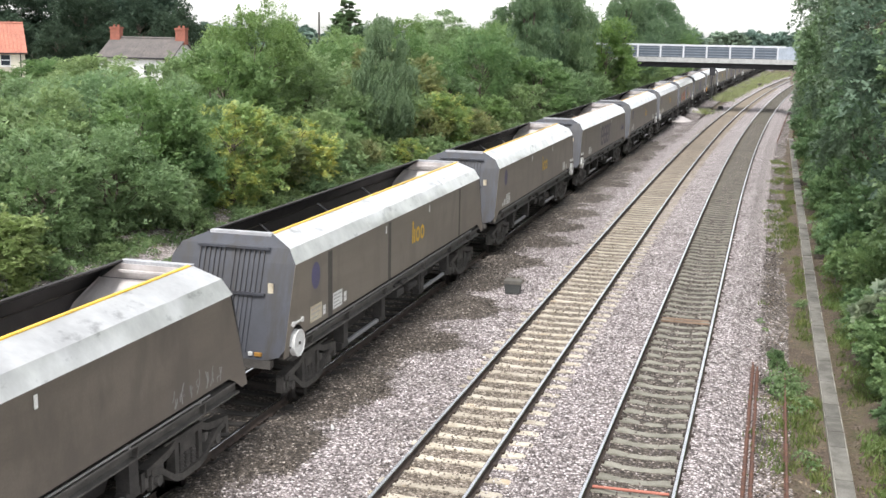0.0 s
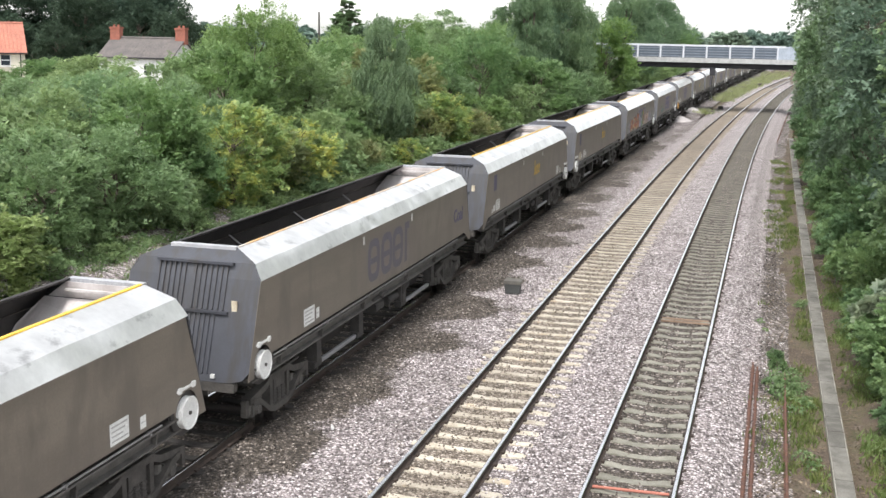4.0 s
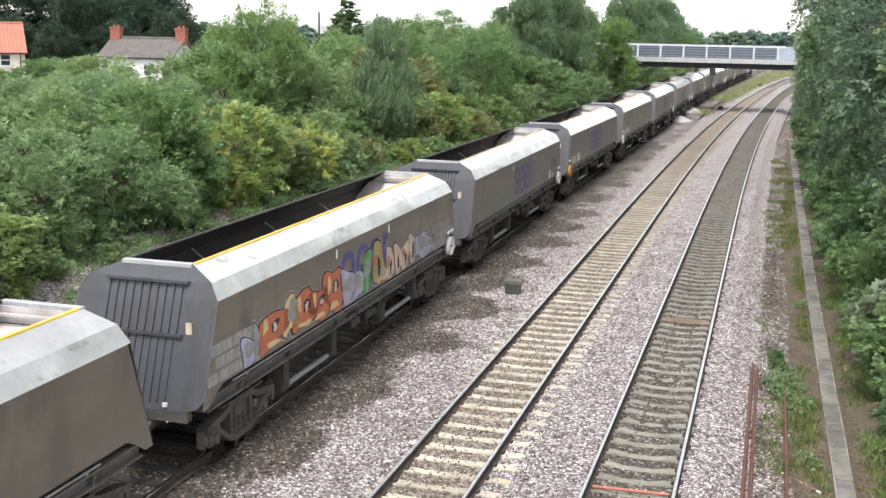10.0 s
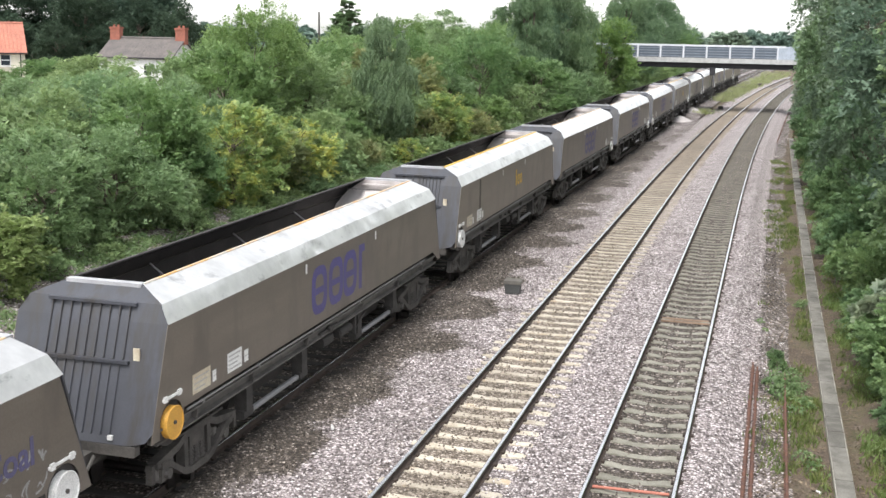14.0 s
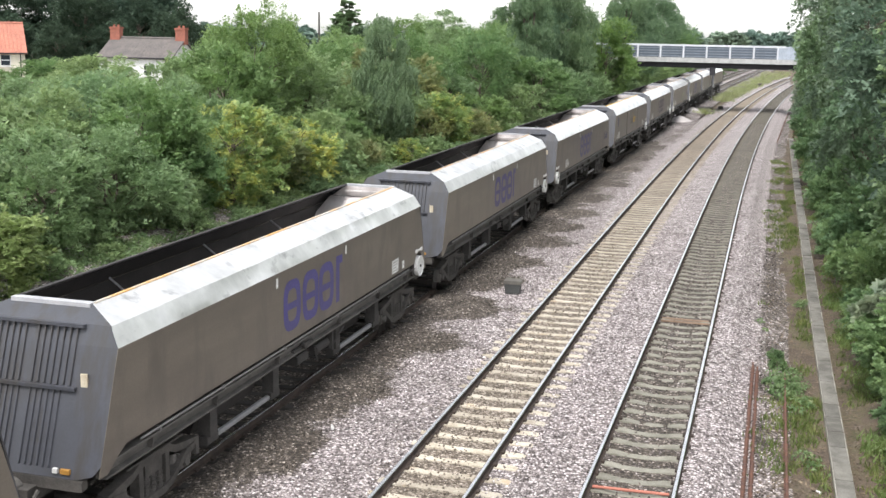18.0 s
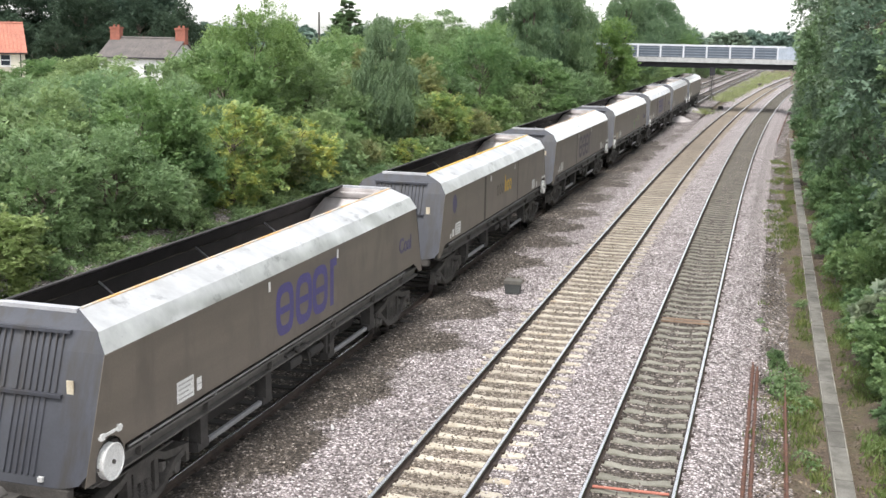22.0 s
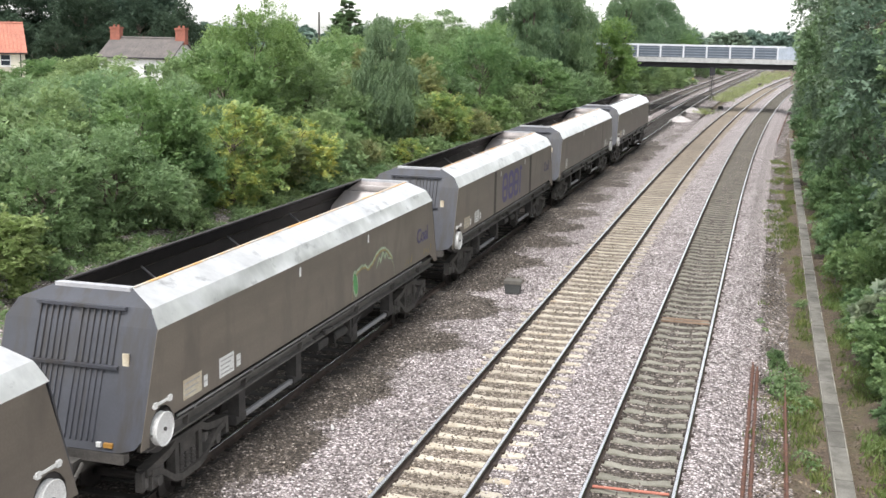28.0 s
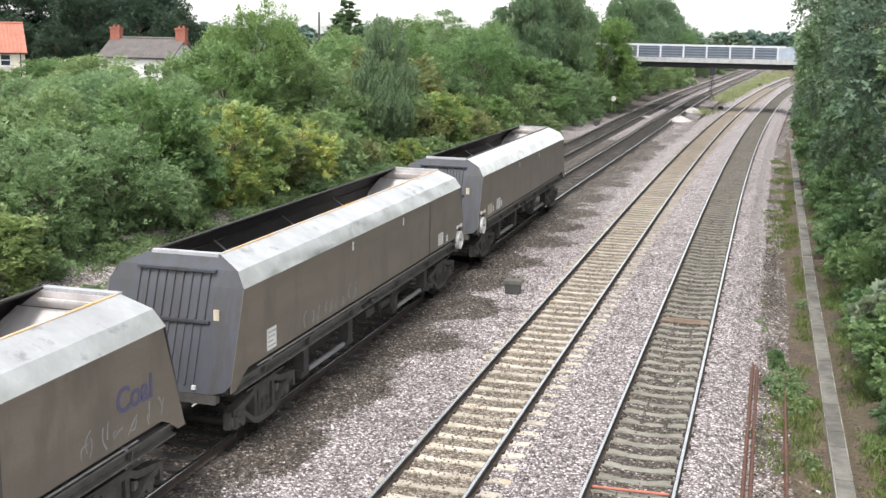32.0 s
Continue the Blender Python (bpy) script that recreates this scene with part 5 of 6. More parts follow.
def build_bridge():
    Y0, YB = 124.0, 130.0
    b = thing("overbridge", "pale steel road bridge with ribbed parapet panels", "bridge")
    # the girder's near-black colour carries the shadow below the edge beam
    part("girder", Shape().box(-24, 26, Y0 + 0.3, YB - 0.3, 4.45, 5.10).mesh("girder", GIRDER), b, "dark shaded main girder")
    for y in (Y0, YB):
        part("edge_beam", Shape().box(-24, 26, y - 0.18, y + 0.18, 5.02, 5.52, 0, 0.02).mesh("edge_beam", BRIDGE_BEAM), b, "weathered pale edge beam")
        part("top_rail", Shape().box(-24, 1.1, y - 0.14, y + 0.14, 6.70, 6.86, 0, 0.02).mesh("top_rail", BRIDGE_WHITE), b)
        part("end_panel", Shape().box(0.4, 26, y - 0.10, y + 0.10, 5.5, 6.82).mesh("end_panel", BRIDGE_END), b, "plain pale blue-grey parapet panel")
    me_post = Shape().box(-0.09, 0.09, -0.16, 0.16, 5.5, 6.72).mesh("post", BRIDGE_WHITE)
    me_pan = Shape().box(-1.12, 1.12, -0.02, 0.03, 5.52, 6.70).mesh("panel", BRIDGE_PANEL)
    me_slat = Shape().extrude([(-1.12, 0.0), (1.12, 0.0), (1.12, 0.10), (-1.12, 0.10)], -0.09, -0.02).mesh("slat", BRIDGE_SLAT)
    x = 0.30
    while x > -22:
        for y in (Y0, YB):
            part("post", me_post, b, at=pose(x, y, 0))
            pn = part("panel", me_pan, b, "ribbed grey-blue parapet panel", pose(x - 1.21, y, 0))
            for k in range(4):
                part("slat", me_slat, pn, at=pose(0, 0, 5.62 + k * 0.28))
        x -= 2.42
    part("deck", Shape().box(-24, 26, Y0, YB, 5.1, 5.3).mesh("deck", BRIDGE_BEAM), b)
    for x0, x1 in ((-24, -20.5), (8, 26)):
        part("abutment", Shape().box(x0, x1, Y0 + 0.2, YB - 0.2, -0.6, 4.5).mesh("abutment", BRIDGE_BEAM), b)
    return b


build_bridge()


def build_signal():
    s = thing("railway_signal", "black signal head on a thin grey post", "signal", pose(-7.35, 146, -0.3))
    part("post", Shape().tube((0, 0, 0), (0, 0, 3.9), 0.07, k=8).mesh("post", BOXGREY), s)
    part("head", Shape().box(-0.35, 0.35, -0.12, 0.12, 3.3, 4.9, 0, 0.05).mesh("head", GIRDER), s)
    part("ladder", Shape().box(-0.25, -0.2, 0.2, 0.25, 0, 3.3).box(0.2, 0.25, 0.2, 0.25, 0, 3.3).mesh("ladder", BOXGREY), s)
    d = thing("round_sign", "white round railway sign on a short post", "sign", pose(-15.0, 112, 0.05))
    part("post", Shape().tube((0, 0, 0), (0, 0, 1.3), 0.04, k=6).mesh("post", BOXGREY), d)
    part("board", Shape().tube((0, -0.03, 1.5), (0, 0.03, 1.5), 0.25, k=18).mesh("board", WHITE), d)
    g = thing("yellow_sign", "small yellow sign beside the freight track", "sign", pose(-13.0, 195, -0.3))
    part("post", Shape().tube((0, 0, 0), (0, 0, 1.2), 0.05, k=6).mesh("post", BOXGREY), g)
    part("board", Shape().box(-0.16, 0.16, -0.03, 0.03, 0.75, 1.25).mesh("board", YELLOW), g)
    p = thing("steel_post", "dark steel post at the edge of the trees", "post", pose(1.95, 96, -0.4))
    part("stem", Shape().box(-0.09, 0.09, -0.09, 0.09, 0, 2.2).mesh("stem", OLD_RUST), p)


build_signal()


def mounds():
    """Pale heaps of new stone beside the freight track."""
    for x, y, r, h in ((-8.2, 109, 1.3, 0.62), (-8.0, 123, 1.2, 0.62), (-11.9, 113, 0.8, 0.2)):
        s, n, k = Shape(), 14, 5
        vs = [(0, 0, h)]
        for j in range(1, k + 1):
            for i in range(n):
                t = 2 * math.pi * i / n
                q = r * j / k * (1 + 0.18 * noise.noise((x + 2 * math.cos(t), 2 * math.sin(t), j * 0.3)))
                vs.append((q * math.cos(t), q * 1.5 * math.sin(t), h * (1 - (j / k) ** 1.3) + 0.04 * noise.noise((i, j, x))))
        fs = [(0, 1 + i, 1 + (i + 1) % n) for i in range(n)]
        for j in range(k - 1):
            fs += [(1 + j * n + i, 1 + (j + 1) * n + i, 1 + (j + 1) * n + (i + 1) % n, 1 + j * n + (i + 1) % n) for i in range(n)]
        thing("ballast_mound", "pale heap of fresh ballast stone beside the track", "mound", pose(x, y, -0.28), s.add(vs, fs).mesh("ballast_mound", FRESH, True), group="heaps of stone")


mounds()


# ---------- houses ----------
def build_house(at, label, wl, dp, eaves, ridge, wallm, roofm, chimneys, windows, ridge_x=True):
    h = thing("house", label, "house", at)
    s = Shape()
    s.box(-wl / 2, wl / 2, 0, dp, -1.5, eaves)
    s.add([(-wl / 2, 0, eaves), (-wl / 2, dp, eaves), (-wl / 2, dp / 2, ridge - 0.1), (wl / 2, 0, eaves), (wl / 2, dp, eaves), (wl / 2, dp / 2, ridge - 0.1)], [(0, 2, 1), (3, 4, 5)])
    part("wall", s.mesh("wall", wallm), h)
    o = 0.25
    k = (ridge - eaves) / (dp / 2)
    for sy in (0, 1):
        y0, y1 = (-o, dp / 2) if sy == 0 else (dp + o, dp / 2)
        part("roof", Shape().plate([(-wl / 2 - o, y0, eaves - k * o), (wl / 2 + o, y0, eaves - k * o), (wl / 2 + o, y1, ridge), (-wl / 2 - o, y1, ridge)][:: 1 if sy == 0 else -1], 0.12).mesh("roof", roofm), h)
    for q in range(int(wl / 0.42)):
        x = -wl / 2 + 0.1 + q * 0.42
        part("tile_strip", cached(f"row{wl}{ridge}", lambda: Shape().tube((0, -o, eaves - k * o + 0.02), (0, dp / 2, ridge + 0.02), 0.012 if roofm is SLATE else 0.06, k=6).mesh("tile_strip", roofm)), h, at=pose(x, 0, 0))
    part("ridge", Shape().tube((-wl / 2 - o, dp / 2, ridge + 0.02), (wl / 2 + o, dp / 2, ridge + 0.02), 0.13, k=8).mesh("ridge", roofm), h)
    part("gutter", Shape().box(-wl / 2 - o, wl / 2 + o, -o - 0.1, -o, eaves - k * o - 0.05, eaves - k * o + 0.07).mesh("gutter", GIRDER), h)
    part("downpipe", Shape().tube((wl / 2 - 0.5, -0.08, -1), (wl / 2 - 0.5, -0.08, eaves - 0.1), 0.06, k=6).mesh("downpipe", GIRDER), h)
    for x in chimneys:
        c = part("chimney", Shape().box(x - 0.55, x + 0.55, dp / 2 - 0.4, dp / 2 + 0.4, ridge - 0.6, ridge + 1.15).box(x - 0.62, x + 0.62, dp / 2 - 0.47, dp / 2 + 0.47, ridge + 0.95, ridge + 1.12).mesh("chimney", BRICK), h, "red brick chimney")
        for d in (-0.25, 0.25):
            part("chimney_pot", Shape().tube((x + d, dp / 2, ridge + 1.1), (x + d, dp / 2, ridge + 1.38), 0.15, 0.12, 8).mesh("chimney_pot", BRICK), c)
    for x, z, ww, hh in windows:
        wd = part("window", Shape().box(x - ww / 2, x + ww / 2, -0.05, 0.05, z - hh / 2, z + hh / 2).mesh("window", WHITEWALL), h, "white sash window")
        part("pane", Shape().box(x - ww / 2 + 0.08, x + ww / 2 - 0.08, -0.07, -0.04, z + 0.05, z + hh / 2 - 0.08).mesh("pane", GLASSY), wd)
        part("pane", Shape().box(x - ww / 2 + 0.08, x + ww / 2 - 0.08, -0.07, -0.04, z - hh / 2 + 0.08, z - 0.05).mesh("pane", GLASSY), wd)
        part("sill", Shape().box(x - ww / 2 - 0.1, x + ww / 2 + 0.1, -0.16, 0.0, z - hh / 2 - 0.1, z - hh / 2).mesh("sill", WHITEWALL), wd)
    return h


build_house(pose(-84.3, 107.5, 0, 0, 0, 42), "cream house with an orange pantile roof behind the bushes", 8.0, 6.5, 4.75, 7.85, RENDERW, PANTILE, [], [(1.9, 3.75, 1.1, 1.3), (-1.5, 3.75, 1.1, 1.3)])
build_house(pose(-64.8, 106, 0, 0, 0, 4), "white cottage with a brown tiled roof and brick chimneys", 8.2, 6.5, 4.6, 6.5, WHITEWALL, SLATE, [-3.7, 3.9], [(-2.2, 3.2, 1.0, 1.1), (1.5, 3.2, 1.0, 1.1)])
for x, y, h in ((-45.5, 110, 9.5), (-49.5, 110, 8.6)):
    p = thing("telegraph_pole", "dark wooden telegraph pole above the trees", "pole", pose(x, y, 0))
    part("stem", Shape().tube((0, 0, -0.5), (0, 0, h), 0.15, 0.10, 8).mesh("stem", POLE), p)


# ---------- trees ----------
def leaf_mesh(name, centres, dirs, size, material, rng, droop=0.0, aspect=0.55, flat=0.6):
    """Small pointed leaves, one at each centre."""
    n = len(centres)
    if flat:
        face = dirs + rng.normal(0, flat, (n, 3))
        face[:, 2] += 0.25
        d = np.cross(face, rng.normal(0, 1, (n, 3)))
        d[:, 2] -= droop * np.linalg.norm(d, axis=1)
    else:
        face = rng.normal(0, 1, (n, 3))
        d = dirs + rng.normal(0, 0.3, (n, 3))
    d /= np.linalg.norm(d, axis=1, keepdims=True) + 1e-9
    sd = np.cross(d, face)
    sd /= np.linalg.norm(sd, axis=1, keepdims=True) + 1e-9
    nr = np.cross(sd, d)
    L = size * rng.uniform(0.65, 1.3, (n, 1))
    W = L * aspect * 0.62
    v = np.empty((n, 3, 3))
    v[:, 0] = centres - d * L * 0.4 + sd * W
    v[:, 1] = centres + d * L * 0.6 + nr * W * 0.3
    v[:, 2] = centres - d * L * 0.4 - sd * W
    me = bpy.data.meshes.new(name)
    me.vertices.add(3 * n)
    me.vertices.foreach_set("co", v.ravel())
    me.loops.add(3 * n)
    me.loops.foreach_set("vertex_index", np.arange(3 * n, dtype=np.int32))
    me.polygons.add(n)
    me.polygons.foreach_set("loop_start", np.arange(0, 3 * n, 3, dtype=np.int32))
    me.materials.append(material)
    me.update(calc_edges=True)
    return me


def limb(s, a, b, r0, r1, rng, k=6, seg=3):
    a, b = Vector(a), Vector(b)
    p = [a.lerp(b, i / seg) + (Vector(rng.normal(0, 0.04 * (b - a).length, 3)) if 0 < i < seg else Vector()) for i in range(seg + 1)]
    for i in range(seg):
        s.tube(p[i], p[i + 1], r0 + (r1 - r0) * i / seg, r0 + (r1 - r0) * (i + 1) / seg, k, caps=False)


def tree_proto(name, seed, h, rx, base, lobes, leaves, size, material, label, category, droop=0.0, weep=0.0, lobe_r=0.30, multi=1, cone=0.0, aspect=0.55):
    """Trunk and limbs, and a crown of leaf clumps with gaps and stray shoots."""
    rng = np.random.default_rng(seed)
    t = thing(name, label, category)
    s = Shape()
    zc, rz = base + (h - base) * 0.5, (h - base) * 0.5
    cs, rs = [], []
    for k in range(lobes):
        u = rng.normal(0, 1, 3)
        u /= np.linalg.norm(u)
        q = rng.uniform(0.30, 0.95) ** 0.55 * (1 + 0.42 * noise.noise((u[0] * 1.5 + seed, u[1] * 1.5, u[2] * 1.5)))
        z = zc + u[2] * rz * q
        f = 1 - cone * (z - base) / (h - base)
        cs.append((u[0] * rx * q * f, u[1] * rx * q * f, z))
        rs.append(rx * lobe_r * rng.uniform(0.6, 1.25) * max(0.35, f))
    for m in range(multi):
        a = rng.uniform(0, 6.28)
        top = (rng.normal(0, 0.12) * rx + (0.3 * rx * math.cos(a) if multi > 1 else 0), rng.normal(0, 0.12) * rx + (0.3 * rx * math.sin(a) if multi > 1 else 0), h * 0.66)
        limb(s, (0.1 * m, 0, -0.4), top, 0.022 * h / (1 + 0.4 * (multi > 1)), 0.006 * h, rng, 8, 5)
    for c, r in list(zip(cs, rs))[: min(lobes, 26)]:
        z0 = max(base * 0.6 + 0.2, c[2] - rng.uniform(0.25, 0.6) * rx)
        limb(s, (0.08 * c[0], 0.08 * c[1], min(z0, h * 0.6)), (0.8 * c[0], 0.8 * c[1], c[2] - 0.3 * r), 0.007 * h, 0.002 * h, rng, 5, 3)
    cs, rs = np.array(cs), np.array(rs)
    w = rs ** 2
    # leafy sprays on the outer, upper side of the clumps, each a loose flat fan with its leaves turned one way; some are long shoots
    per = 26
    nt = leaves // per
    leaves = nt * per

    def unit(v):
        return v / (np.linalg.norm(v, axis=1, keepdims=True) + 1e-9)

    tw = rng.choice(lobes, nt, p=w / w.sum())
    out = unit(cs[tw] - np.array((0, 0, zc - 0.25 * rz)))
    tu = unit(unit(rng.normal(0, 1, (nt, 3))) + 0.55 * out + np.array((0, 0, 0.30)))
    shoot = rng.random(nt) < 0.20
    td = 0.75 * tu + 0.45 * out * np.array((1, 1, 0)) + rng.normal(0, 0.28, (nt, 3))
    td[:, 2] += np.where(shoot, 0.8, 0.12) - 1.0 * droop
    td = unit(td)
    tl = rs[tw] * rng.uniform(0.45, 0.95, nt) * np.where(shoot, 1.55, 1.0)
    ts = cs[tw] + tu * (rs[tw] * rng.uniform(0.25, 0.85, nt))[:, None]
    tn = 0.9 * tu + rng.normal(0, 0.25, (nt, 3)) + np.array((0, 0, 0.75))
    tn = unit(tn - td * np.sum(tn * td, axis=1, keepdims=True))
    side = np.cross(td, tn)
    pick = np.repeat(tw, per)
    along = rng.random(leaves) ** 0.8
    ll = np.repeat(tl, per)
    fan = ll * np.repeat(np.where(shoot, 0.16, 0.40), per) * np.sin(math.pi * (0.12 + 0.80 * along)) * rng.uniform(-1, 1, leaves)
    u = np.repeat(tn, per, axis=0)
    cen = (np.repeat(ts, per, axis=0) + np.repeat(td, per, axis=0) * (ll * along)[:, None] + np.repeat(side, per, axis=0) * fan[:, None]
           + u * (rng.normal(0, 0.07, leaves) * ll)[:, None])
    cen[:, 2] -= (0.20 + 0.35 * droop) * along ** 2 * ll
    if weep:
        # hanging strands below the clumps
        on = rng.random(leaves) < min(0.8, 0.42 * weep)
        pk = pick[on]
        k = len(pk)
        st = rng.integers(0, 22, k)
        ang = st * 2.4 + pk
        ring = rs[pk] * (0.3 + 0.7 * (st % 7) / 6)
        drop = rng.random(k) ** 0.8 * weep * (0.4 + 0.6 * ((st * 7) % 10) / 10)
        cen[on] = np.stack((cs[pk][:, 0] + np.cos(ang) * ring + rng.normal(0, 0.05, k), cs[pk][:, 1] + np.sin(ang) * ring + rng.normal(0, 0.05, k), cs[pk][:, 2] + rs[pk] * 0.4 - drop), axis=1)
    grow = h / np.percentile(cen[:, 2], 99.5)
    cen[:, 2] = np.maximum(cen[:, 2] * grow, 0.05)
    s.v = [(p[0], p[1], p[2] * grow if p[2] > 0 else p[2]) for p in s.v]
    part("trunk", s.mesh("trunk", BARK, True), t)
    if weep:
        hang = np.tile(np.array((0.0, 0.0, -1.0)), (leaves, 1))
        part("crown", leaf_mesh("crown", cen, hang, size * 1.75, material, rng, droop, aspect * 0.62, 0.0), t)
    else:
        part("crown", leaf_mesh("crown", cen, u, size * 1.15, material, rng, droop, aspect, 0.38), t)
    return t


PROTO = {
    "scrub": [tree_proto("bush", 11, 6.0, 2.9, 0.3, 64, 40000, 0.115, L_SCRUB, "dull green leafy scrub bush beside the line", "bush", multi=3, lobe_r=0.28),
              tree_proto("bush", 12, 6.0, 3.1, 0.3, 58, 40000, 0.12, L_SCRUB, "dull green leafy scrub bush beside the line", "bush", multi=3, lobe_r=0.31),
              tree_proto("bush", 13, 6.0, 2.8, 0.3, 68, 40000, 0.11, L_BROAD, "deep green leafy bush beside the line", "bush", multi=3, lobe_r=0.26)],
    "bright": [tree_proto("bush", 14, 4.0, 2.4, 0.1, 60, 26000, 0.12, L_BRIGHT, "bright yellow-green leafy bush", "bush", multi=3, lobe_r=0.24, droop=0.3)],
    "yellow": [tree_proto("bush", 15, 5.0, 2.4, 0.1, 52, 30000, 0.115, L_YELLOW, "yellowing leafy bush beside the line", "bush", multi=3)],
    "olive": [tree_proto("bush", 29, 5.0, 2.4, 0.1, 54, 30000, 0.115, L_OLIVE, "olive-brown leafy bush beside the line", "bush", multi=3)],
    "east": [tree_proto("bush", 31, 3.0, 1.7, 0.0, 50, 22000, 0.10, L_EAST, "deep green leafy bush by the cable trough", "bush", multi=3), tree_proto("bush", 32, 3.0, 1.5, 0.0, 44, 22000, 0.095, L_EAST, "deep green leafy bush by the cable trough", "bush", multi=3, droop=0.3)],
    "pale": [tree_proto("bush", 33, 1.6, 0.8, 0.0, 18, 2600, 0.17, L_PALE, "pale grey-green broad-leaved shrub", "bush", multi=3, aspect=0.8)],
    "low": [tree_proto("bush", 16, 2.0, 1.5, 0.0, 34, 11000, 0.095, L_SCRUB, "low green undergrowth bush", "bush", multi=3)],
    "weeping": [tree_proto("weeping_birch", 17, 9.0, 2.3, 1.0, 72, 64000, 0.12, L_WEEPING, "grey-green weeping birch with hanging twigs", "tree", aspect=0.4, weep=1.9, lobe_r=0.30, droop=0.9, cone=0.35)],
    "birch": [tree_proto("birch_tree", 18, 13.0, 3.4, 1.5, 90, 80000, 0.125, L_WEEP, "tall grey-green birch tree", "tree", aspect=0.4, weep=1.5, lobe_r=0.30, droop=0.8, cone=0.35),
              tree_proto("birch_tree", 19, 13.0, 3.6, 1.5, 86, 80000, 0.125, L_WEEP, "tall grey-green birch tree", "tree", aspect=0.4, weep=1.2, lobe_r=0.30, droop=0.6, cone=0.25)],
    "broad": [tree_proto("broadleaf_tree", 20, 9.0, 3.6, 0.6, 90, 52000, 0.11, L_BROAD, "green broadleaf tree in the lineside wood", "tree", lobe_r=0.28),
              tree_proto("broadleaf_tree", 21, 9.0, 3.3, 0.6, 90, 52000, 0.11, L_SCRUB, "green broadleaf tree in the lineside wood", "tree", lobe_r=0.27, cone=0.2)],
    "lime": [tree_proto("broadleaf_tree", 34, 9.0, 3.4, 0.8, 84, 44000, 0.13, L_LIME, "fresh yellow-green broadleaf tree beside the line", "tree", lobe_r=0.28)],
    "dark": [tree_proto("broadleaf_tree", 22, 15.0, 6.0, 1.0, 90, 44000, 0.26, L_DARK, "large dark green tree behind the houses", "tree", lobe_r=0.30)],
    "far": [tree_proto("broadleaf_tree", 27, 10.0, 5.0, 0.3, 70, 13000, 0.62, L_FAR, "green tree in the distant wood, haze put into its leaf colour", "tree", lobe_r=0.36),
            tree_proto("broadleaf_tree", 28, 10.0, 4.5, 0.3, 70, 13000, 0.62, L_FAR, "green tree in the distant wood, haze put into its leaf colour", "tree", lobe_r=0.36)],
    "conifer": [tree_proto("conifer_tree", 23, 14.0, 2.6, 0.5, 170, 30000, 0.40, L_ASHG, "grey-green pointed conifer in the distance", "tree", cone=0.78, lobe_r=0.34)],
    "ash": [tree_proto("ash_tree", 24, 10.0, 3.3, 0.3, 66, 46000, 0.13, L_ASH, "blue-green ash tree beside the track", "tree", lobe_r=0.24, droop=0.28, aspect=0.5),
            tree_proto("ash_tree", 25, 10.0, 3.0, 0.2, 70, 46000, 0.13, L_ASHG, "blue-green ash tree beside the track", "tree", lobe_r=0.22, droop=0.28, aspect=0.5)],
}
PROTO_H = {"scrub": 6.0, "bright": 4.0, "yellow": 5.0, "olive": 5.0, "east": 3.0, "pale": 1.6, "low": 2.0, "weeping": 9.0, "birch": 13.0, "broad": 9.0, "lime": 9.0, "dark": 15.0, "far": 10.0, "conifer": 14.0, "ash": 10.0}
USED = {}


def plant(x, y, top, kind, spread=1.0, group=""):
    """A tree of that kind whose crown ends at height top."""
    i = USED.get(kind, 0)
    USED[kind] = i + 1
    src = PROTO[kind][i % len(PROTO[kind])]
    z = ground_z(x, y) - 0.05
    k = (top - z) / PROTO_H[kind]
    m = pose(x, y, z, 0, 0, (i * 137.5) % 360)
    ob = src if i < len(PROTO[kind]) else copy_thing(src, m)
    ob.matrix_world = m
    kx = k * spread
    ob.scale = (kx, kx, k)
    tagged(ob, group=group or "trees and bushes by the line")
    return ob


# x, y, height of the crown top, kind, spread
WEST_ROW_A = [
    (-20.7, 25.6, 2.7, "bright", 1.35), (-27.0, 37, 5.2, "scrub", 1.1), (-27.1, 41, 5.6, "scrub", 1.1), (-22.9, 38, 5.5, "scrub", 1.05), (-22.3, 30.5, 4.3, "scrub", 1.15),
    (-22.1, 34.5, 4.1, "scrub", 1.2), (-21.9, 38, 3.5, "scrub", 1.3), (-21.8, 43, 4.5, "yellow", 1.1), (-25.4, 46, 5.2, "scrub", 1.1), (-21.4, 48, 3.6, "yellow", 1.3),
    (-22.0, 53, 3.6, "scrub", 1.0), (-20.9, 52, 1.5, "low", 1.3), (-22.4, 57, 3.4, "scrub", 1.0), (-20.1, 40, 0.6, "low", 1.2), (-19.9, 45, 0.8, "low", 1.2),
    (-19.3, 50, 0.8, "low", 1.3), (-19.3, 55, 0.8, "low", 1.3), (-17.9, 60, 1.0, "low", 1.3), (-18.4, 65, 1.2, "low", 1.3), (-18.2, 71, 1.2, "low", 1.3),
]
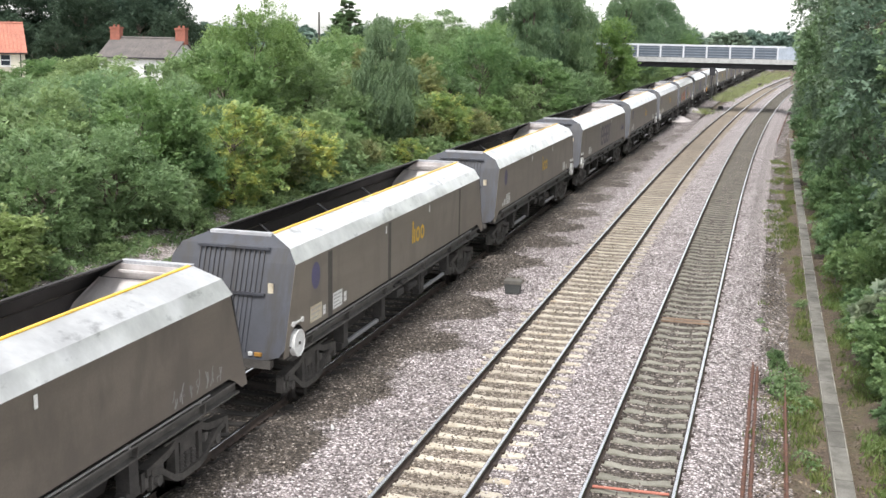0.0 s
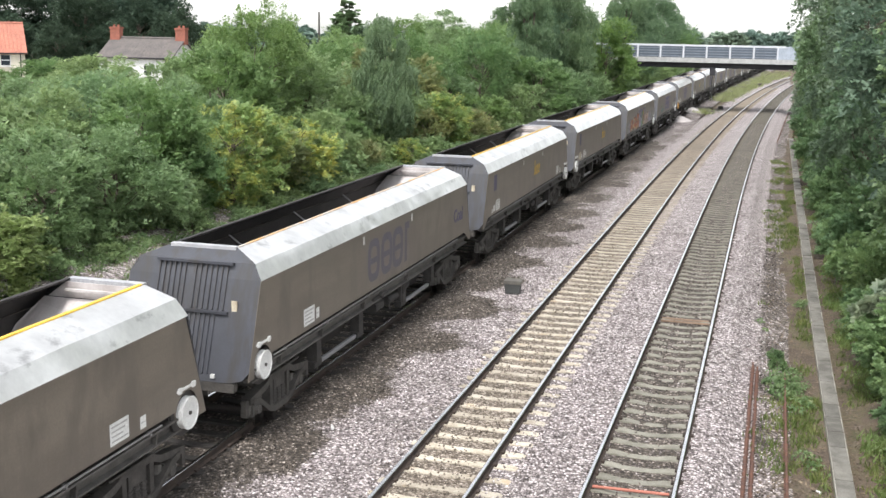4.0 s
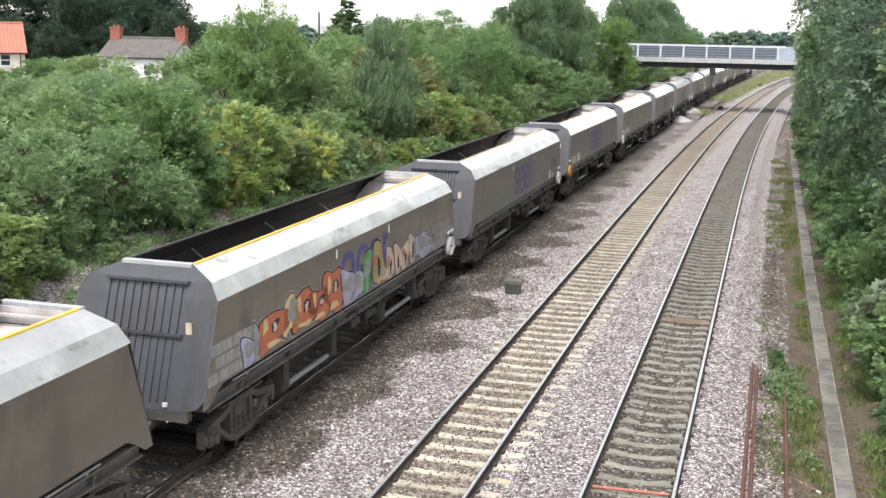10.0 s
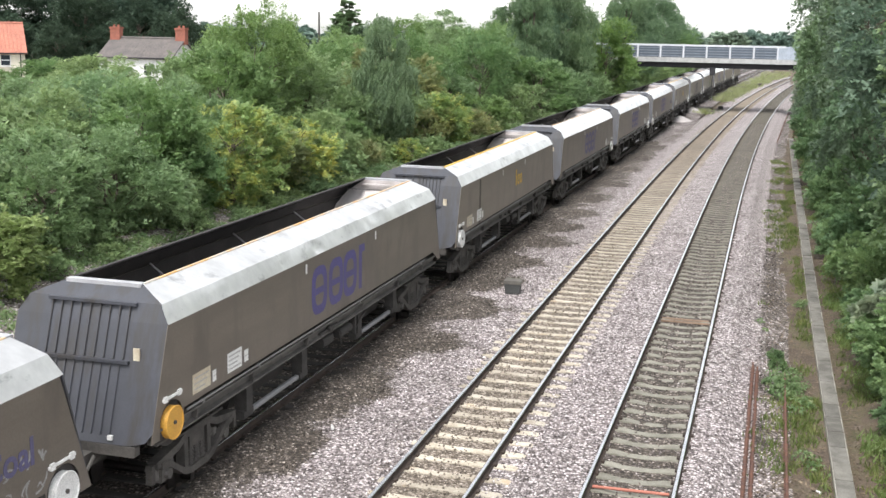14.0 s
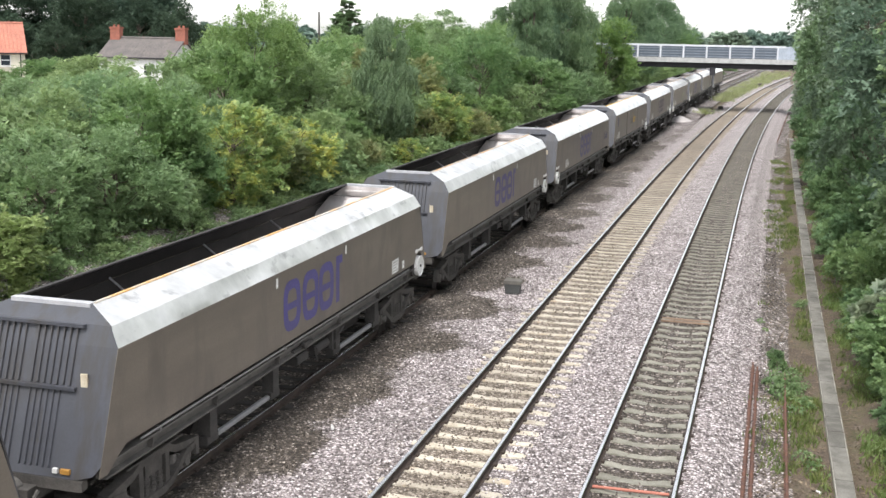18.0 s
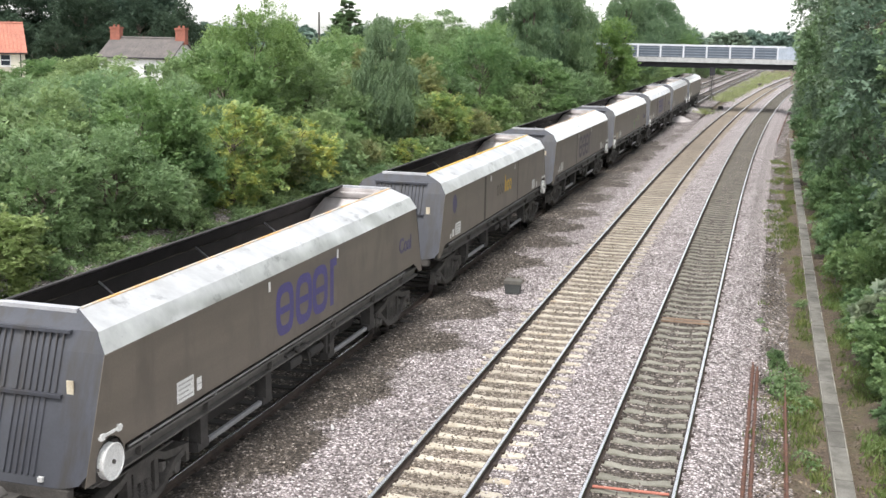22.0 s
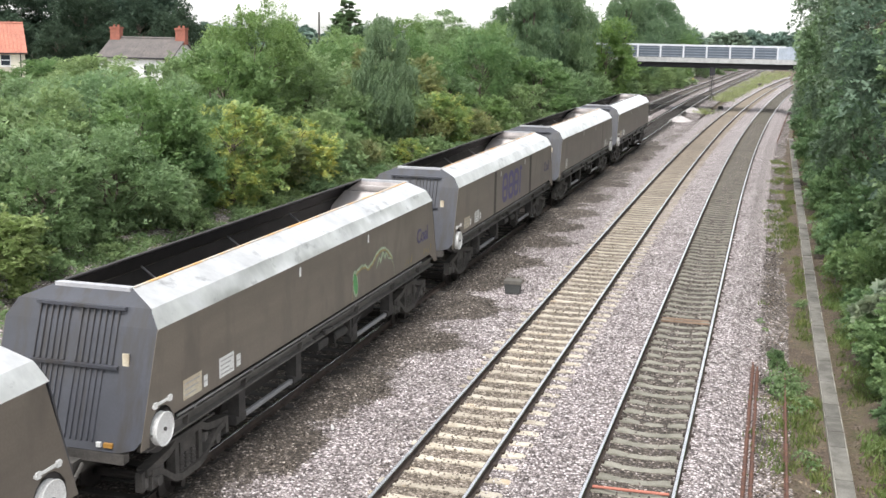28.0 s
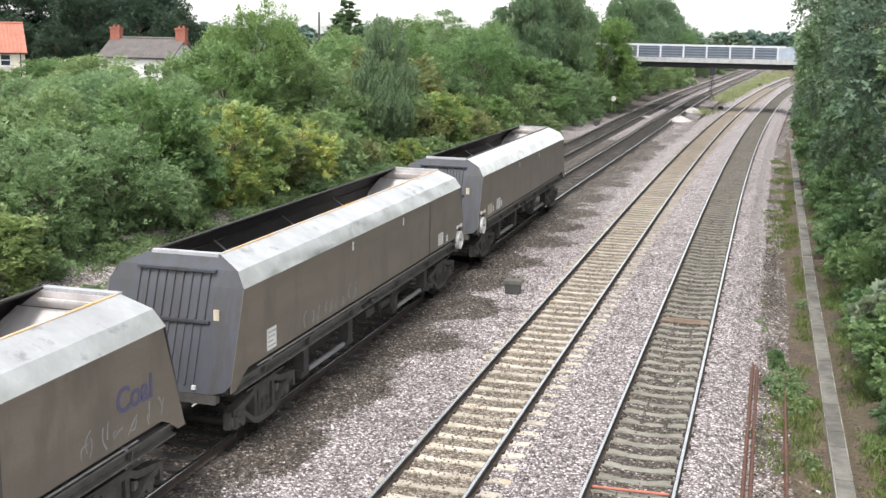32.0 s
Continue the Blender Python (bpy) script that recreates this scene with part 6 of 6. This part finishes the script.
WEST_ROW_B = [
    (-17.8, 80, 1.3, "low", 1.3), (-17.6, 90, 1.4, "low", 1.3), (-16.8, 98, 1.2, "low", 1.2), (-16.4, 106, 1.2, "low", 1.2), (-20.7, 34, 0.6, "low", 1.1),
    (-18.4, 132, 4.5, "scrub", 1.2), (-17.6, 142, 4.2, "scrub", 1.2), (-17.4, 153, 4.2, "scrub", 1.2), (-16.8, 165, 4.4, "scrub", 1.2), (-16.4, 178, 4.0, "scrub", 1.2),
    (-15.4, 196, 3.8, "scrub", 1.2), (-14.4, 230, 4.5, "scrub", 1.3), (-12.5, 255, 5.0, "scrub", 1.3), (-10.5, 285, 5.0, "scrub", 1.3), (-31.0, 38, 4.9, "scrub", 1.2),
    (-25.5, 30, 4.6, "scrub", 1.2), (-28.5, 33, 4.6, "scrub", 1.2), (-31.5, 44, 5.2, "scrub", 1.2), (-24.5, 25, 4.2, "scrub", 1.2), (-26.7, 52, 6.8, "scrub", 0.95),
]
WEST_ROW_C = [
    (-27.5, 57, 8.9, "broad", 0.85), (-33.2, 58, 5.8, "scrub", 1.1), (-28.3, 63, 7.9, "broad", 0.9), (-26.0, 61, 6.1, "scrub", 1.1), (-29.5, 74, 7.0, "broad", 1.1),
    (-21.7, 62.0, 8.2, "weeping", 1.0), (-29.0, 80, 7.2, "broad", 1.1), (-24.0, 76, 7.6, "broad", 0.95), (-20.0, 68, 3.9, "yellow", 1.2), (-21.8, 76, 5.6, "broad", 1.1),
    (-19.2, 76, 3.4, "scrub", 1.3), (-21.5, 84, 7.8, "broad", 0.9), (-19.8, 86, 4.4, "scrub", 1.2), (-31.8, 110, 9.5, "broad", 1.2), (-27.8, 115, 9.0, "broad", 1.2),
    (-24.2, 68, 5.4, "scrub", 1.2), (-21.4, 100, 14.0, "birch", 0.85), (-20.2, 107, 14.5, "birch", 0.95), (-17.0, 116.5, 9.3, "lime", 0.95), (-19.2, 94, 5.6, "scrub", 1.2),
]
WEST_ROW_D = [
    (-18.3, 102, 5.0, "scrub", 1.2), (-17.4, 110, 5.4, "broad", 1.2), (-18.8, 155, 15.5, "birch", 1.1), (-18.5, 185, 14.5, "birch", 1.1), (-18.0, 220, 9.4, "broad", 1.2),
    (-18.0, 120.5, 6.0, "scrub", 1.1), (-16.6, 119.5, 5.6, "broad", 1.0), (-21.6, 190, 3.8, "scrub", 1.5), (-20.0, 205, 3.4, "scrub", 1.5), (-18.5, 215, 3.2, "scrub", 1.5),
    (-21.5, 150, 5.0, "scrub", 1.5), (-24.0, 165, 8.0, "broad", 1.3), (-23.0, 140, 7.0, "broad", 1.2), (-36.0, 70, 6.6, "scrub", 1.3), (-38.0, 52, 4.8, "scrub", 1.4),
    (-34.0, 90, 7.5, "broad", 1.3), (-27.0, 95, 8.6, "broad", 1.1), (-26.0, 105, 8.4, "broad", 1.1), (-43.0, 62, 4.4, "scrub", 1.5), (-50.0, 78, 4.6, "scrub", 1.6),
]
WEST_ROW_E = [
    (-58.0, 88, 5.0, "scrub", 1.6), (-66.0, 92, 4.5, "scrub", 1.6), (-44.0, 84, 5.0, "scrub", 1.6), (-40.0, 100, 7.0, "broad", 1.5), (-23.5, 92, 8.2, "broad", 0.9),
    (-21.4, 105, 13.5, "birch", 0.8), (-21.0, 113, 14.0, "birch", 0.8), (-19.0, 118, 8.6, "broad", 1.0), (-17.8, 140, 13.5, "birch", 1.0), (-19.0, 145, 8.0, "broad", 1.1),
    (-52.0, 100, 4.5, "scrub", 1.7), (-74.0, 96, 3.2, "scrub", 1.6), (-20.2, 28, 1.0, "low", 1.3), (-20.2, 31, 0.8, "low", 1.3), (-20.3, 36.5, 1.0, "low", 1.3),
    (-20.1, 42.5, 1.0, "low", 1.2), (-20.0, 47.5, 1.2, "low", 1.2), (-21.3, 46.5, 3.3, "olive", 1.1), (-20.7, 56, 2.0, "olive", 1.2), (-19.0, 72, 2.6, "olive", 1.3),
]
WEST_ROW_F = [
    (-24.5, 72, 6.4, "olive", 1.1), (-19.6, 60.5, 1.7, "yellow", 1.3), (-20.9, 41.6, 2.5, "yellow", 1.1), (-21.2, 36.8, 2.6, "scrub", 1.2), (-19.4, 64, 1.6, "low", 1.3), (-20.2, 66.5, 3.0, "olive", 1.2), (-18.6, 68, 1.4, "low", 1.3), (-23.6, 67, 4.8, "scrub", 1.1), (-19.6, 136, 5.5, "broad", 1.0), (-18.6, 147, 5.0, "broad", 1.0), (-18.0, 160, 5.5, "broad", 1.0),
    (-17.0, 172, 5.2, "broad", 1.0), (-15.9, 186, 5.0, "broad", 1.0), (-18.0, 137, 1.6, "low", 1.4), (-17.8, 150, 1.6, "low", 1.4), (-16.8, 158, 1.6, "low", 1.4), (-16.2, 170, 1.6, "low", 1.4), (-15.2, 181, 1.6, "low", 1.4), (-14.6, 190, 1.6, "low", 1.4),
]
for row in (WEST_ROW_A, WEST_ROW_B, WEST_ROW_C, WEST_ROW_D, WEST_ROW_E, WEST_ROW_F):
    for x, y, top, kind, sp in row:
        plant(x, y, top, kind, sp)
for k in range(21):
    y = 25.5 + 1.75 * k
    plant(-22.2 + 0.5 * math.sin(k * 2.1) + max(0.0, y - 44) * 0.06, y, 1.5 + 0.45 * math.sin(k * 1.3), "low", 1.15 + 0.1 * math.sin(k))
FAR_A = [(-116, 150, 15.5, "dark", 1), (-109, 158, 14.4, "dark", 1), (-100, 150, 13.8, "dark", 1), (-92, 152, 12.2, "dark", 0.9), (-86, 155, 11.0, "dark", 0.8), (-104, 138, 9.0, "dark", 1), (-95, 136, 8.0, "dark", 1), (-88, 140, 8.5, "dark", 1), (-122, 140, 14, "dark", 1), (-112, 134, 11, "dark", 1), (-96, 160, 15, "dark", 1.1), (-84, 146, 9.5, "dark", 0.8), (-104, 165, 16, "dark", 1.2)]
FAR_B = [(-78, 150, 6.0, "dark", 1.0), (-70, 150, 5.0, "dark", 1.0), (-62, 150, 6.0, "dark", 1.0), (-54, 150, 6.5, "dark", 1.0), (-80.9, 210, 13.4, "conifer", 2.1), (-87.9, 200, 7.0, "dark", 1.5), (-80.0, 215, 7.4, "dark", 1.5), (-72.0, 200, 8.3, "dark", 1.3), (-58.8, 180, 10.1, "broad", 1.3), (-57.8, 200, 11.3, "broad", 1.3), (-50, 215, 9.2, "dark", 1.3), (-42, 180, 10.0, "broad", 1.3)]
for x, y, top, kind, sp in FAR_A + FAR_B:
    plant(x, y, top, kind, sp, "trees behind the houses")
rng = np.random.default_rng(8)
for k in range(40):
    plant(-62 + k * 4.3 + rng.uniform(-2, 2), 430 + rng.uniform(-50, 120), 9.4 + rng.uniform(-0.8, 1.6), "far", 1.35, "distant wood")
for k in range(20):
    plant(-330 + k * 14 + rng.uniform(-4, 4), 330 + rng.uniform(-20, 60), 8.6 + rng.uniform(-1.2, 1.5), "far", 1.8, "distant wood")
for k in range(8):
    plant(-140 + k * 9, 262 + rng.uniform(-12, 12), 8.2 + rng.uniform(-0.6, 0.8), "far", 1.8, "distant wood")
RIGHT = [(6.20, 24, 5.2, 1.0), (5.60, 30, 9.5, 1.0), (5.90, 37, 12.0, 0.95), (5.60, 45, 11.5, 0.95), (4.70, 53, 11.5, 0.9), (4.40, 61, 11.8, 0.85), (4.30, 70, 11.6, 0.8), (4.20, 80, 11.2, 0.8), (4.25, 90, 9.6, 0.8), (4.55, 100, 9.0, 0.85), (5.25, 110, 8.6, 0.9),
         (6.25, 120, 7.2, 1.0), (9.50, 34, 16.0, 1.0), (9.50, 43, 16.5, 1.0), (9.50, 52, 17.0, 1.0), (9.20, 61, 16.5, 1.0), (9.00, 71, 16.0, 1.0), (9.20, 83, 15.0, 1.0), (9.40, 140, 7.0, 1.3), (8.90, 170, 6.5, 1.3), (11.40, 200, 7.0, 1.3)]
RIGHT += [(8.40, 135, 6.5, 1.2), (10.40, 155, 6.0, 1.2), (12.40, 185, 6.5, 1.2), (15.40, 215, 7.0, 1.3), (19.40, 250, 7.5, 1.3)]
for x, y, top, sp in RIGHT:
    plant(x, y, top, "ash", sp, "trees along the east side")
EAST_A = [(4.0, 33, 2.6, "east"), (3.6, 27, 1.3, "east"), (3.5, 22, 1.2, "east"), (3.9, 40, 2.8, "east"), (3.8, 48, 3.0, "east"), (3.7, 57, 3.0, "east"), (3.6, 66, 3.2, "east"), (3.6, 76, 3.0, "east"), (3.7, 86, 3.2, "east"), (3.9, 18.6, 1.5, "bright"), (3.4, 24.5, 1.5, "east"), (3.5, 29.5, 1.8, "east"), (3.2, 31.5, 1.2, "east"), (3.3, 36, 1.9, "east"), (3.1, 44, 1.9, "east"), (3.2, 20.6, 0.9, "east"), (3.0, 52, 1.6, "east"), (3.0, 61, 1.5, "east"), (3.35, 28.6, 1.75, "pale"), (3.7, 29.6, 2.0, "pale"), (3.4, 26.4, 2.2, "east"), (3.6, 21.5, 1.3, "east"), (3.5, 41, 2.3, "east"), (3.6, 19.8, 1.2, "bright"), (3.1, 15.4, 0.5, "east")]
EAST_B = [(3.2, 17.2, 0.6, "east"), (3.0, 19.2, 0.4, "east"), (2.9, 21.6, 0.4, "east"), (2.95, 23.4, 0.5, "east"), (2.9, 26, 0.5, "east"), (2.9, 28.2, 0.6, "east"), (2.85, 34, 0.6, "east"), (2.8, 39, 0.7, "east"), (0.62, 28.0, -0.05, "east"), (0.55, 28.9, -0.12, "east"), (2.8, 68, 1.1, "east"), (2.8, 75, 1.2, "east"), (2.8, 82, 1.2, "east"), (2.9, 90, 1.3, "east"), (3.0, 97, 1.4, "east"), (3.2, 104, 1.5, "east"), (3.6, 112, 2.0, "east"), (2.7, 46, 0.6, "east"), (2.7, 56, 0.8, "east")]
for x, y, top, kind in EAST_A + EAST_B:
    plant(x, y, top, kind, 1.0, "bushes along the east side")


# ---------- grass and weeds ----------
def grass():
    rng = np.random.default_rng(4)
    cen, d = [], []
    for _ in range(5200):
        if rng.random() < 0.6:
            y = 14 + 66 * rng.random() ** 1.4
            x = rng.choice([rng.normal(0.75, 0.3), rng.normal(2.35, 0.25), rng.normal(1.3, 0.15), rng.uniform(2.4, 4.5)])
            if 1.45 < x < 2.15:
                continue
        else:
            y = 20 + 60 * rng.random()
            x = -17.0 - 4.7 * rng.random() ** 0.5
        if noise.noise((x * 0.8, y * 0.35, 5)) < (0.0 if x > 0 else -0.2):
            continue
        z = max(ground_z(x, y), -0.6 if x < 0.7 or x > 0.72 else -0.5)
        if 0.0 < x < 1.0:
            z = max(z, bed_values(x, y)[0])
        n = rng.integers(8, 18)
        hh = rng.uniform(0.04, 0.15)
        for _ in range(n):
            cen.append((x + rng.normal(0, 0.10), y + rng.normal(0, 0.10), z + hh * 0.5))
            d.append((rng.normal(0, 0.35), rng.normal(0, 0.35), 1.2))
    for _ in range(900):
        y = 116 + 166 * rng.random()
        a, c = -8.4 + bend_left(y), -7.2 + bend_right(y)
        if c - a < 1.0 or noise.noise((0.11 * y, 2.0, 9)) < 0.25 - (y - 116) / 90:
            continue
        x = rng.uniform(a, c)
        for _ in range(9):
            cen.append((x + rng.normal(0, 0.3), y + rng.normal(0, 0.4), -0.15 + 0.25 * rng.random()))
            d.append((rng.normal(0, 0.5), rng.normal(0, 0.5), 1.0))
    near = [i for i, c in enumerate(cen) if c[1] < 114]
    far = [i for i, c in enumerate(cen) if c[1] >= 114]
    wc, wd = [], []
    for _ in range(5200):
        if rng.random() < 0.33:
            y = 14 + 60 * rng.random() ** 1.3
            x = rng.choice([rng.normal(0.55, 0.22), rng.normal(2.75, 0.35), rng.normal(1.1, 0.2)])
            if 1.45 < x < 2.2:
                continue
        else:
            y, x = 22 + 60 * rng.random(), -16.9 - 4.4 * rng.random() ** 0.6
        if noise.noise((x * 0.7, y * 0.3, 11)) < (0.34 if x > 0 else -0.05):
            continue
        z = max(ground_z(x, y), bed_values(x, y)[0] if x < 1.0 else -0.6)
        q = rng.uniform(0.08, 0.26)
        for _ in range(34):
            p = rng.normal(0, 1, 3)
            p /= np.linalg.norm(p)
            wc.append((x + p[0] * q, y + p[1] * q, z + 0.03 + abs(p[2]) * q * 0.7))
            wd.append(p)
    for _ in range(1700):
        y = 29 + 36 * rng.random()
        x = -19.4 - 2.9 * rng.random()
        if noise.noise((x * 0.5, y * 0.4, 12)) < -0.1:
            continue
        z, q = max(ground_z(x, y), bed_values(x, y)[0]), rng.uniform(0.12, 0.34)
        for _ in range(30):
            p = rng.normal(0, 1, 3)
            p /= np.linalg.norm(p)
            wc.append((x + p[0] * q, y + p[1] * q, z + 0.03 + abs(p[2]) * q))
            wd.append(p)
    gc, gd = [], []
    for _ in range(3800):
        y = 14 + 76 * rng.random() ** 1.3
        x = 2.05 + 1.9 * rng.random() ** 0.8
        if noise.noise((x * 0.9, y * 0.4, 15)) < 0.25 - 0.42 * (x - 2.05):
            continue
        z = ground_z(x, y)
        hh = rng.uniform(0.08, 0.26)
        for _ in range(14):
            gc.append((x + rng.normal(0, 0.13), y + rng.normal(0, 0.13), z + hh * 0.5))
            gd.append((rng.normal(0, 0.45), rng.normal(0, 0.45), 1.0))
    me = leaf_mesh("long_grass", np.array(gc), np.array(gd), 0.24, L_LUSH, rng, 0.0, 0.14, 0.0)
    thing("long_grass", "lush green grass at the foot of the hedge", "grass", data=me, kind="stuff")
    lc, ld = [], []
    for _ in range(15000):
        x, y = rng.uniform(0.25, 4.2), 14 + 60 * rng.random() ** 1.5
        if 1.55 < x < 1.98:
            continue
        lc.append((x, y, max(ground_z(x, y), bed_values(x, y)[0] if x < 1.0 else -0.6) + 0.015))
        ld.append((0, 0, 1.0))
    me = leaf_mesh("leaf_litter", np.array(lc), np.array(ld), 0.07, LITTER, rng, flat=0.35)
    thing("leaf_litter", "brown dead leaves and twigs strewn in the cess", "leaf litter", data=me, kind="stuff")
    me = leaf_mesh("leafy_weeds", np.array(wc), np.array(wd), 0.075, L_WEED, rng)
    thing("leafy_weeds", "low green leafy weeds growing in the gravel", "weeds", data=me, kind="stuff")
    cen, d = np.array(cen), np.array(d)
    me = leaf_mesh("verge_grass", cen[near], d[near], 0.17, L_GRASS, rng, 0.0, 0.16, 0.0)
    thing("verge_grass", "tufts of dry green grass and weeds on the verge", "grass", data=me, kind="stuff")
    me = leaf_mesh("dry_grass", cen[far], d[far], 0.34, L_DRY, rng, 0.0, 0.2, 0.0)
    thing("dry_grass", "pale dry grass between the distant tracks", "grass", data=me, kind="stuff")


grass()
motions()
